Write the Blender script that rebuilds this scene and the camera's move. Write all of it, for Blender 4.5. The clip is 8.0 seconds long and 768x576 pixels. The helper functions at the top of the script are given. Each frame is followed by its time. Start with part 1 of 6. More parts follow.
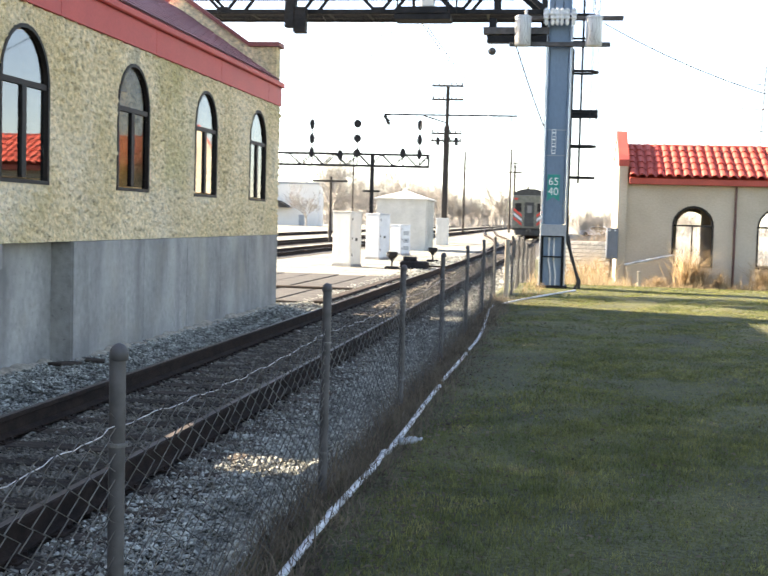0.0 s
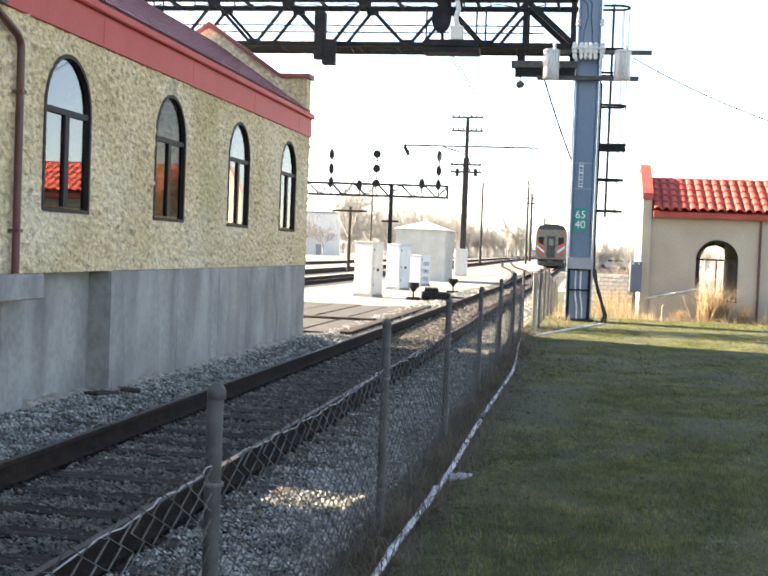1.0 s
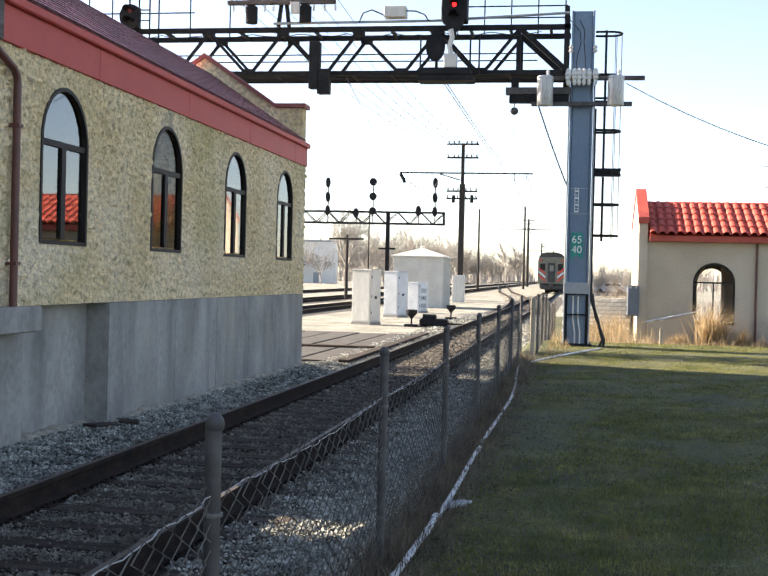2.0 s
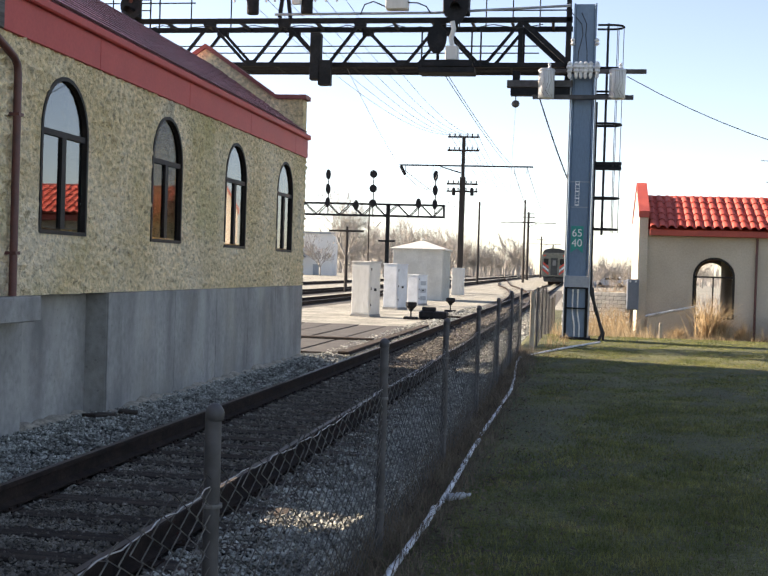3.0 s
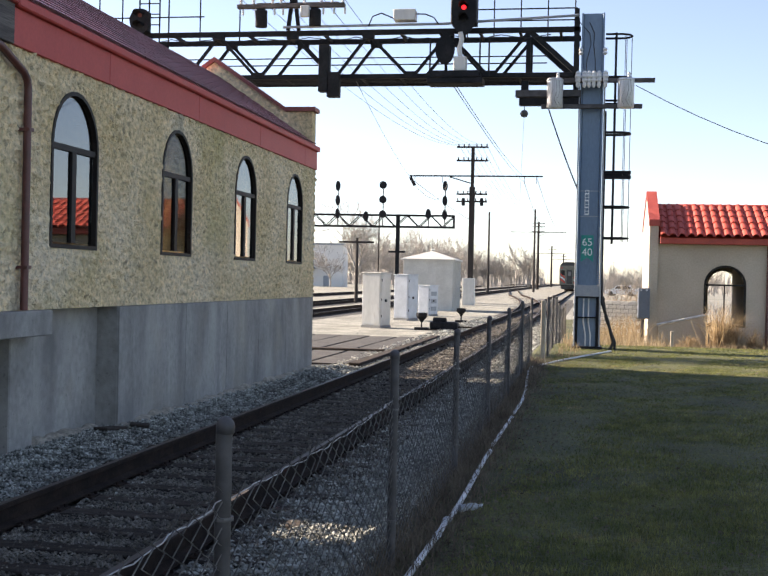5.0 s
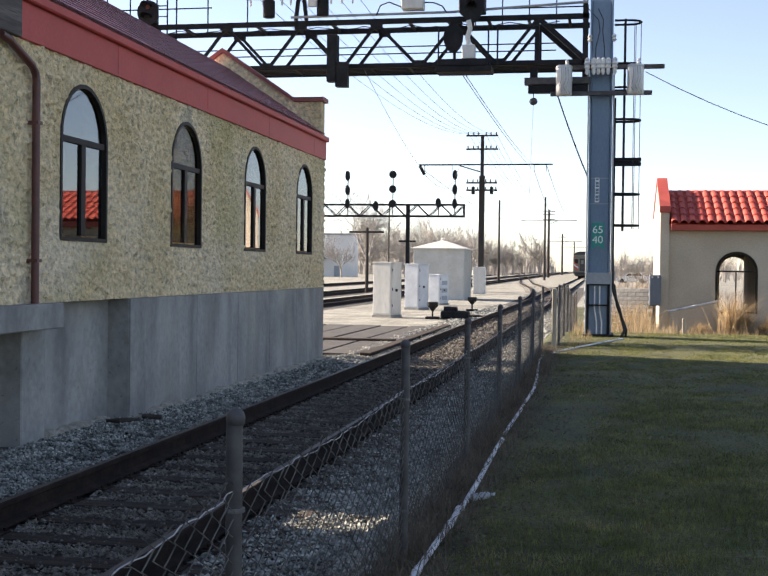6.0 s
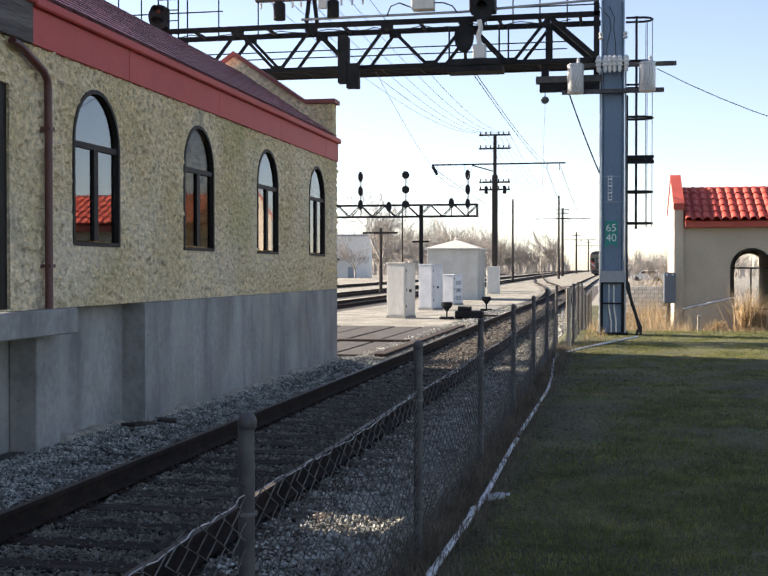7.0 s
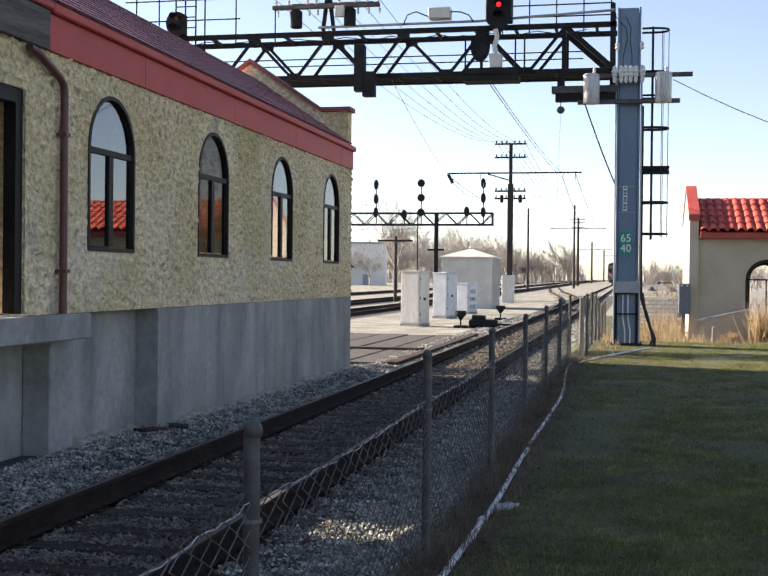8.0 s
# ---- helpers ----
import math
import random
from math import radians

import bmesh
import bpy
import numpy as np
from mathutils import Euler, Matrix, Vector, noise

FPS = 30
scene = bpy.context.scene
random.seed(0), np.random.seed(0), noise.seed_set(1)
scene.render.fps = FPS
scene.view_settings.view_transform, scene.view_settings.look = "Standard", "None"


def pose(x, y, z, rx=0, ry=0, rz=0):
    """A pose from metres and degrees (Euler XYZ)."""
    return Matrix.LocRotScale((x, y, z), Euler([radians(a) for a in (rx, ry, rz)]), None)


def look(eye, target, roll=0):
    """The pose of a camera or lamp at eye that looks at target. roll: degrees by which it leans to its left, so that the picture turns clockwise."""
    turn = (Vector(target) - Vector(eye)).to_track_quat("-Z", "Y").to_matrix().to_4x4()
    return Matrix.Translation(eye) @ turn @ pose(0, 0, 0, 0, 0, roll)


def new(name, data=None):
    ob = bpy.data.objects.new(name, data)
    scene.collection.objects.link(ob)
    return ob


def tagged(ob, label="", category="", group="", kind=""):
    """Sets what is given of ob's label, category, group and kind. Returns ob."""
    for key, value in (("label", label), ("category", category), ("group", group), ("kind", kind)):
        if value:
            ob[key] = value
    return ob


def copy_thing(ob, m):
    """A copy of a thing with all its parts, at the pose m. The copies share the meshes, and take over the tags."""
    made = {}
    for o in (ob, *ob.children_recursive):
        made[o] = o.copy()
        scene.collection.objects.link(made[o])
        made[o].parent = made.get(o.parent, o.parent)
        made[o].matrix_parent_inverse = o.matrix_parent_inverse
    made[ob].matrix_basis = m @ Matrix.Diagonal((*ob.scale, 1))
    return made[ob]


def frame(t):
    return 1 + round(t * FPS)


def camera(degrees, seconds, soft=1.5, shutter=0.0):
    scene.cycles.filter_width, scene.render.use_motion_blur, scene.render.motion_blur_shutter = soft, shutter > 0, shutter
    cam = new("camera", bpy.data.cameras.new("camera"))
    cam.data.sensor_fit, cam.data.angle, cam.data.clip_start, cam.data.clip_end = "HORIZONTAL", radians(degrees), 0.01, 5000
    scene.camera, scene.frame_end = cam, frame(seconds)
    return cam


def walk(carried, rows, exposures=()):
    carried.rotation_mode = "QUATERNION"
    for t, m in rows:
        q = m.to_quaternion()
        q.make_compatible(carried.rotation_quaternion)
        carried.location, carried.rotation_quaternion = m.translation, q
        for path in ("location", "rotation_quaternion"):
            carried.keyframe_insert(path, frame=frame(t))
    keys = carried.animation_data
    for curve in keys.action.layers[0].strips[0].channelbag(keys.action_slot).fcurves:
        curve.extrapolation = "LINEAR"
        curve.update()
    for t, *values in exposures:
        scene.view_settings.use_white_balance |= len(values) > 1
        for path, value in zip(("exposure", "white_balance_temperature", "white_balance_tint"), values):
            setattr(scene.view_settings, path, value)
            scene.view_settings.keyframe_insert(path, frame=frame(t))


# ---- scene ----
cam = camera(36.5, 8.0, shutter=0.3)
PATH = [
    (0, (0.112, -0.172, 1.549), (-0.194, 1.801, 1.432), 1.6),
    (0.5, (-0.065, -0.152, 1.59), (-0.285, 1.831, 1.454), 1.9),
    (1, (-0.135, -0.201, 1.574), (-0.468, 1.77, 1.507), 2.2),
    (1.5, (-0.134, -0.222, 1.575), (-0.505, 1.743, 1.551), 1.8),
    (2, (-0.126, -0.222, 1.579), (-0.457, 1.75, 1.559), 1.4),
    (3.5, (-0.137, -0.201, 1.573), (-0.467, 1.771, 1.536), 1.9),
    (4, (-0.129, -0.216, 1.58), (-0.451, 1.758, 1.566), 1.9),
    (4.5, (-0.13, -0.214, 1.578), (-0.464, 1.758, 1.568), 1.7),
    (6, (-0.127, -0.198, 1.578), (-0.493, 1.768, 1.545), 0.7),
    (6.5, (-0.124, -0.191, 1.577), (-0.496, 1.773, 1.543), 0.7),
    (7, (-0.113, -0.198, 1.583), (-0.503, 1.763, 1.551), 0.0),
    (7.5, (-0.103, -0.195, 1.586), (-0.506, 1.764, 1.559), 0.2),
    (8, (-0.085, -0.212, 1.591), (-0.5, 1.744, 1.572), 0.6),
]
walk(cam, [(t, look(eye, target, roll)) for t, eye, target, roll in PATH],
     exposures=[(0, 2.70, 7500, 14), (0.5, 2.78, 7500, 14), (1.0, 2.68, 7500, 14), (1.5, 2.36, 7450, 14), (2.0, 2.08, 7300, 15),
                (3.5, 1.72, 7250, 18), (4.5, 1.7, 7000, 18), (8.0, 1.6, 7000, 18)])

# ---------------- light ----------------
TO_SUN = Vector((-1.0, 0.28, 0.52)).normalized()
world = bpy.data.worlds.new("sky")
world.use_nodes = True
scene.world = world
wn = world.node_tree
sky = wn.nodes.new("ShaderNodeTexSky")
sky.sky_type = "NISHITA"
sky.sun_disc = False
sky.sun_elevation = math.asin(TO_SUN.z)
sky.sun_rotation = math.atan2(TO_SUN.x, TO_SUN.y)
sky.air_density, sky.dust_density, sky.ozone_density = 0.8, 0.4, 1.8
wn.nodes["Background"].inputs["Strength"].default_value = 0.08
haze = wn.nodes.new("ShaderNodeHueSaturation")
haze.inputs["Saturation"].default_value = 0.9
wn.links.new(sky.outputs["Color"], haze.inputs["Color"])
wn.links.new(haze.outputs["Color"], wn.nodes["Background"].inputs["Color"])
sun = new("sun", bpy.data.lights.new("sun", "SUN"))
sun.data.energy, sun.data.angle, sun.data.color = 5.0, radians(0.5), (1.0, 0.91, 0.77)
sun.matrix_world = look(TO_SUN * 60, (0, 0, 0))


# ---------------- materials ----------------
def mat(name, c1, c2, scale=2.0, rough=0.8, metal=0.0, bump=0.0, bscale=40.0, fine=0.25, fscale=30.0, c3=None, streak=None, per_piece=0.0, spec=0.5, bdist=0.01):
    m = bpy.data.materials.new(name)
    m.use_nodes = True
    t = m.node_tree
    bsdf = t.nodes["Principled BSDF"]
    bsdf.inputs["Roughness"].default_value = rough
    bsdf.inputs["Metallic"].default_value = metal
    bsdf.inputs["Specular IOR Level"].default_value = spec
    co = t.nodes.new("ShaderNodeTexCoord")
    src = co.outputs["Object"]
    if streak:
        mp = t.nodes.new("ShaderNodeMapping")
        mp.inputs["Scale"].default_value = streak
        t.links.new(src, mp.inputs["Vector"])
        src = mp.outputs["Vector"]
    n1 = t.nodes.new("ShaderNodeTexNoise")
    n1.inputs["Scale"].default_value, n1.inputs["Detail"].default_value = scale, 5
    t.links.new(src, n1.inputs["Vector"])
    ramp = t.nodes.new("ShaderNodeValToRGB")
    ramp.color_ramp.elements[0].position, ramp.color_ramp.elements[1].position = 0.36, 0.64
    ramp.color_ramp.elements[0].color, ramp.color_ramp.elements[1].color = (*c1, 1), (*c2, 1)
    if c3:
        e = ramp.color_ramp.elements.new(0.72)
        e.color = (*c3, 1)
    t.links.new(n1.outputs["Fac"], ramp.inputs["Fac"])
    col = ramp.outputs["Color"]
    n2 = t.nodes.new("ShaderNodeTexNoise")
    n2.inputs["Scale"].default_value, n2.inputs["Detail"].default_value = fscale, 4
    t.links.new(src if streak else co.outputs["Object"], n2.inputs["Vector"])
    mr = t.nodes.new("ShaderNodeMapRange")
    mr.inputs["From Min"].default_value, mr.inputs["From Max"].default_value = 0.3, 0.7
    mr.inputs["To Min"].default_value, mr.inputs["To Max"].default_value = 1 - fine, 1 + fine
    t.links.new(n2.outputs["Fac"], mr.inputs["Value"])
    mul = t.nodes.new("ShaderNodeVectorMath")
    mul.operation = "SCALE"
    t.links.new(col, mul.inputs[0])
    t.links.new(mr.outputs["Result"], mul.inputs["Scale"])
    col = mul.outputs["Vector"]
    if per_piece:
        oi = t.nodes.new("ShaderNodeObjectInfo")
        pr = t.nodes.new("ShaderNodeMapRange")
        pr.inputs["To Min"].default_value, pr.inputs["To Max"].default_value = 1 - per_piece, 1 + per_piece
        t.links.new(oi.outputs["Random"], pr.inputs["Value"])
        geo = t.nodes.new("ShaderNodeNewGeometry")
        ir = t.nodes.new("ShaderNodeMapRange")
        ir.inputs["To Min"].default_value, ir.inputs["To Max"].default_value = 1 - per_piece, 1 + per_piece
        t.links.new(geo.outputs["Random Per Island"], ir.inputs["Value"])
        for fac in (pr.outputs["Result"], ir.outputs["Result"]):
            k = t.nodes.new("ShaderNodeVectorMath")
            k.operation = "SCALE"
            t.links.new(col, k.inputs[0])
            t.links.new(fac, k.inputs["Scale"])
            col = k.outputs["Vector"]
    t.links.new(col, bsdf.inputs["Base Color"])
    rr = t.nodes.new("ShaderNodeMapRange")
    rr.inputs["To Min"].default_value, rr.inputs["To Max"].default_value = max(0.02, rough - 0.12), min(1, rough + 0.12)
    t.links.new(n1.outputs["Fac"], rr.inputs["Value"])
    t.links.new(rr.outputs["Result"], bsdf.inputs["Roughness"])
    if bump:
        nb = t.nodes.new("ShaderNodeTexNoise")
        nb.inputs["Scale"].default_value, nb.inputs["Detail"].default_value = bscale, 3
        t.links.new(src if streak else co.outputs["Object"], nb.inputs["Vector"])
        bp = t.nodes.new("ShaderNodeBump")
        bp.inputs["Strength"].default_value, bp.inputs["Distance"].default_value = bump, bdist
        t.links.new(nb.outputs["Fac"], bp.inputs["Height"])
        t.links.new(bp.outputs["Normal"], bsdf.inputs["Normal"])
    return m


def glow(name, color, strength):
    m = bpy.data.materials.new(name)
    m.use_nodes = True
    b = m.node_tree.nodes["Principled BSDF"]
    b.inputs["Base Color"].default_value = (*color, 1)
    b.inputs["Emission Color"].default_value = (*color, 1)
    b.inputs["Emission Strength"].default_value = strength
    return m


def pane_glass(name, tint, ior):
    m = bpy.data.materials.new(name)
    m.use_nodes = True
    b = m.node_tree.nodes["Principled BSDF"]
    b.inputs["Base Color"].default_value = (*tint, 1)
    b.inputs["Transmission Weight"].default_value = 1.0
    b.inputs["Roughness"].default_value = 0.02
    b.inputs["IOR"].default_value = ior
    return m


def stain(m, color, scale, lo, hi, amount, stretch=(1, 1, 1), seed=0.0):
    """Lay blotches of another colour over a material, by noise at a real-world size."""
    t = m.node_tree
    b = t.nodes["Principled BSDF"]
    co = t.nodes.new("ShaderNodeTexCoord")
    mp = t.nodes.new("ShaderNodeMapping")
    mp.inputs["Scale"].default_value = stretch
    mp.inputs["Location"].default_value = (seed, seed * 0.7, seed * 1.3)
    n = t.nodes.new("ShaderNodeTexNoise")
    n.inputs["Scale"].default_value, n.inputs["Detail"].default_value = scale, 6
    mr = t.nodes.new("ShaderNodeMapRange")
    mr.inputs["From Min"].default_value, mr.inputs["From Max"].default_value = lo, hi
    mr.inputs["To Max"].default_value = amount
    mx = t.nodes.new("ShaderNodeMix")
    mx.data_type = "RGBA"
    t.links.new(co.outputs["Object"], mp.inputs["Vector"])
    t.links.new(mp.outputs["Vector"], n.inputs["Vector"])
    t.links.new(n.outputs["Fac"], mr.inputs["Value"])
    t.links.new(mr.outputs["Result"], mx.inputs["Factor"])
    t.links.new(b.inputs["Base Color"].links[0].from_socket, mx.inputs["A"])
    mx.inputs["B"].default_value = (*color, 1)
    t.links.new(mx.outputs["Result"], b.inputs["Base Color"])
    return m


STUCCO = mat("rough_stucco", (0.70, 0.54, 0.30), (0.84, 0.68, 0.45), 0.9, 0.95, bump=1.0, bscale=30, fine=0.30, fscale=16, c3=(0.53, 0.45, 0.32), bdist=0.055)
stain(STUCCO, (0.36, 0.33, 0.10), 0.55, 0.50, 0.68, 0.42, (1, 1, 1.2), 3.0)
stain(STUCCO, (0.20, 0.17, 0.12), 14.0, 0.56, 0.68, 0.6)
stain(STUCCO, (0.80, 0.74, 0.64), 0.8, 0.56, 0.72, 0.22, (1, 1, 0.6), 9.0)
STUCCO_PLAIN = mat("smooth_stucco", (0.42, 0.36, 0.28), (0.50, 0.44, 0.35), 0.8, 0.95, bump=0.4, bscale=50, fine=0.08, fscale=20)
CONCRETE = mat("poured_concrete", (0.225, 0.219, 0.205), (0.335, 0.326, 0.305), 1.1, 0.9, bump=0.35, bscale=60, fine=0.15, fscale=14, streak=(1, 1, 0.85), c3=(0.31, 0.295, 0.262))
stain(CONCRETE, (0.16, 0.155, 0.15), 2.2, 0.46, 0.68, 0.75, (1, 1, 0.22), 2.0)
stain(CONCRETE, (0.42, 0.405, 0.375), 1.6, 0.52, 0.70, 0.65, (1, 1, 0.5), 5.0)
stain(CONCRETE, (0.12, 0.115, 0.11), 26.0, 0.64, 0.72, 0.6)
stain(CONCRETE, (0.34, 0.30, 0.23), 0.9, 0.55, 0.70, 0.4, (1, 1, 1), 7.0)
JOINT = mat("form_joint", (0.17, 0.165, 0.155), (0.27, 0.26, 0.245), 3, 0.95, fine=0.3, fscale=12)
SPILL = mat("spilled_mortar", (0.26, 0.23, 0.18), (0.38, 0.34, 0.27), 8, 0.95, bump=0.5, bscale=60, fine=0.25, fscale=30)
RED_METAL = mat("red_painted_metal", (0.46, 0.070, 0.060), (0.52, 0.092, 0.080), 1.5, 0.55, spec=0.25, bump=0.06, bscale=3, fine=0.06, fscale=25)
SHINGLE = mat("red_brown_shingle", (0.42, 0.15, 0.16), (0.56, 0.225, 0.24), 3, 0.5, bump=0.5, bscale=120, fine=0.2, fscale=60, per_piece=0.42)
CLAY = mat("red_clay_tile", (0.38, 0.050, 0.030), (0.48, 0.075, 0.045), 4, 0.6, bump=0.2, bscale=60, fine=0.12, fscale=25, per_piece=0.08)
COPING = mat("brown_red_coping", (0.20, 0.055, 0.045), (0.27, 0.075, 0.06), 2, 0.6, bump=0.15, fine=0.15)
CLAY_TRIM = mat("red_clay_coping", (0.36, 0.055, 0.038), (0.44, 0.075, 0.05), 2, 0.6, bump=0.15, fine=0.1)
DARK_FRAME = mat("dark_bronze_frame", (0.010, 0.008, 0.008), (0.018, 0.015, 0.013), 4, 0.55, fine=0.15, spec=0.25)
GLASS = pane_glass("window_glass", (0.085, 0.105, 0.12), 2.5)
PLAIN = pane_glass("plain_window_glass", (0.36, 0.38, 0.37), 1.14)
CLEAR = pane_glass("clear_glass", (0.93, 0.95, 0.95), 1.45)
OLD_WOOD = mat("weathered_board", (0.07, 0.06, 0.055), (0.15, 0.13, 0.12), 3, 0.9, bump=0.5, bscale=30, fine=0.3, fscale=25, streak=(1, 0.2, 3))
DOWNPIPE = mat("brown_painted_pipe", (0.08, 0.026, 0.022), (0.12, 0.038, 0.032), 5, 0.45, fine=0.12)
PLASTER = mat("interior_plaster", (0.40, 0.33, 0.24), (0.48, 0.40, 0.30), 1.2, 0.9, fine=0.06)
FLOOR = mat("interior_floor", (0.20, 0.17, 0.14), (0.30, 0.26, 0.21), 1.5, 0.7, fine=0.1)
# Bed colour kept near black to paint the shade in gaps between stones.
BALLAST_GAP_SHADE = mat("ballast_bed", (0.03, 0.028, 0.025), (0.085, 0.08, 0.072), 18, 0.95, bump=0.8, bscale=45, fine=0.35, fscale=60, bdist=0.03)
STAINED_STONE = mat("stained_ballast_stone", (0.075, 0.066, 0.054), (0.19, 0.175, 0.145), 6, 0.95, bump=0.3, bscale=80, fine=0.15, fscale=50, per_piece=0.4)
STONE = mat("ballast_stone", (0.148, 0.150, 0.130), (0.405, 0.41, 0.362), 6, 0.9, bump=0.3, bscale=80, fine=0.15, fscale=50, per_piece=0.5)
DUST = mat("pale_gravel_ground", (0.18, 0.178, 0.148), (0.32, 0.315, 0.265), 0.9, 0.95, bump=0.7, bscale=22, fine=0.25, fscale=12, bdist=0.03)
stain(DUST, (0.12, 0.115, 0.095), 0.35, 0.52, 0.66, 0.55, (1, 0.35, 1))
stain(DUST, (0.09, 0.085, 0.07), 7.0, 0.54, 0.64, 0.6)
TURF = mat("turf_soil", (0.042, 0.048, 0.017), (0.092, 0.095, 0.034), 0.9, 0.95, bump=0.9, bscale=30, fine=0.4, fscale=22, c3=(0.10, 0.078, 0.045), bdist=0.04)
BLADE = mat("grass_blade", (0.082, 0.102, 0.030), (0.185, 0.182, 0.062), 2.2, 0.7, fine=0.25, fscale=6, c3=(0.28, 0.22, 0.11), per_piece=0.48)
DRY = mat("dry_grass", (0.27, 0.19, 0.105), (0.46, 0.36, 0.225), 3, 0.8, fine=0.2, fscale=12, per_piece=0.25)
DEAD = mat("dead_weed", (0.10, 0.08, 0.06), (0.19, 0.155, 0.115), 3, 0.9, fine=0.2, fscale=12, per_piece=0.3)


def let_light_through(m, amount):
    """Thin leaves pass part of the light that falls on their far side."""
    t = m.node_tree
    b = t.nodes["Principled BSDF"]
    tr = t.nodes.new("ShaderNodeBsdfTranslucent")
    mx = t.nodes.new("ShaderNodeMixShader")
    mx.inputs["Fac"].default_value = amount
    t.links.new(b.inputs["Base Color"].links[0].from_socket, tr.inputs["Color"])
    t.links.new(b.outputs["BSDF"], mx.inputs[1])
    t.links.new(tr.outputs["BSDF"], mx.inputs[2])
    t.links.new(mx.outputs["Shader"], t.nodes["Material Output"].inputs["Surface"])


for leaf in (BLADE, DRY, DEAD):
    let_light_through(leaf, 0.5)

RAIL_SIDE = mat("rusty_rail_steel", (0.016, 0.011, 0.009), (0.036, 0.024, 0.018), 6, 0.9, fine=0.25, fscale=40, bump=0.2, bscale=80, spec=0.15)
RAIL_TOP = mat("polished_rail_head", (0.075, 0.062, 0.054), (0.13, 0.112, 0.10), 9, 0.55, metal=0.3, spec=0.2, fine=0.15, streak=(6, 0.4, 1))
TIE = mat("creosoted_timber", (0.028, 0.022, 0.018), (0.062, 0.050, 0.041), 5, 0.95, spec=0.2, bump=0.6, bscale=40, fine=0.3, fscale=30, streak=(0.3, 3, 3), per_piece=0.25)
GALV = mat("weathered_galvanised_steel", (0.055, 0.052, 0.052), (0.095, 0.09, 0.09), 8, 0.6, metal=0.3, fine=0.15)
WIRE = mat("chainlink_wire", (0.07, 0.068, 0.066), (0.17, 0.165, 0.16), 3, 0.6, metal=0.4, fine=0.3, fscale=20)
BRIGHT_WIRE = mat("bright_tension_wire", (0.26, 0.26, 0.27), (0.42, 0.42, 0.43), 8, 0.45, metal=0.5, fine=0.2)
WHITEWASH = mat("whitewashed_block", (0.70, 0.69, 0.66), (0.80, 0.79, 0.76), 4, 0.95, bump=0.4, bscale=40, fine=0.2, fscale=20, per_piece=0.12)
BRUSH = mat("tan_brush_stem", (0.22, 0.165, 0.11), (0.38, 0.30, 0.21), 3, 0.9, fine=0.2, fscale=12, per_piece=0.3)
PVC = mat("white_plastic_pipe", (0.46, 0.48, 0.50), (0.60, 0.62, 0.64), 4, 0.4, fine=0.08, fscale=12)
stain(PVC, (0.10, 0.085, 0.06), 2.2, 0.56, 0.66, 0.7)
PILLAR_STEEL = mat("blue_grey_steel", (0.13, 0.195, 0.275), (0.18, 0.25, 0.335), 1.2, 0.5, metal=0.2, fine=0.08, bump=0.05, bscale=15, streak=(1, 1, 0.3))
BAND_STEEL = mat("pale_grey_steel", (0.26, 0.29, 0.32), (0.34, 0.36, 0.38), 3, 0.5, metal=0.2, fine=0.08)
BLACK_STEEL = mat("black_girder_steel", (0.009, 0.010, 0.012), (0.022, 0.022, 0.024), 4, 0.7, spec=0.22, metal=0.1, fine=0.25, fscale=18)
GREY_PAINT = mat("grey_cabinet_paint", (0.53, 0.52, 0.48), (0.62, 0.61, 0.57), 2, 0.5, fine=0.06, fscale=14, streak=(1, 1, 0.3))
stain(GREY_PAINT, (0.20, 0.14, 0.09), 2.5, 0.60, 0.74, 0.55, (1, 1, 0.35))
WHITE_PAINT = mat("white_cabinet_paint", (0.50, 0.53, 0.56), (0.60, 0.63, 0.66), 2, 0.45, fine=0.05, fscale=14)
CREAM_PAINT = mat("cream_shed_paint", (0.50, 0.485, 0.44), (0.58, 0.565, 0.515), 1.5, 0.6, fine=0.06, fscale=12)
ASPHALT = mat("crossing_asphalt", (0.026, 0.024, 0.022), (0.056, 0.051, 0.045), 2.5, 0.95, fine=0.25, fscale=30, bump=0.4, bscale=60)
PORCELAIN = mat("pale_porcelain", (0.60, 0.60, 0.58), (0.70, 0.70, 0.68), 8, 0.3, fine=0.1)
POLE_WOOD = mat("dark_pole_timber", (0.022, 0.018, 0.016), (0.045, 0.037, 0.032), 4, 0.9, fine=0.25, bump=0.4, bscale=30, streak=(3, 3, 0.3))
GREEN = mat("green_plate", (0.0, 0.24, 0.20), (0.01, 0.29, 0.24), 5, 0.5, fine=0.08)
LETTER = mat("white_letter", (0.75, 0.77, 0.76), (0.80, 0.82, 0.81), 8, 0.6, fine=0.04)
RED_LAMP = glow("red_signal_lamp", (1.0, 0.015, 0.02), 1.1)
DIM_LAMP = glow("amber_signal_lamp", (0.10, 0.025, 0.015), 0.03)
BARK = mat("grey_brown_bark", (0.26, 0.235, 0.21), (0.38, 0.35, 0.315), 3, 0.95, fine=0.25)
STAINLESS = mat("dull_stainless", (0.14, 0.14, 0.14), (0.20, 0.20, 0.19), 2, 0.45, metal=0.5, fine=0.08)
TRAIN_DARK = mat("train_dark_paint", (0.02, 0.022, 0.022), (0.04, 0.042, 0.042), 3, 0.5, fine=0.15)
TRAIN_RED = mat("red_stripe_paint", (0.50, 0.04, 0.03), (0.58, 0.06, 0.04), 3, 0.5, fine=0.06)
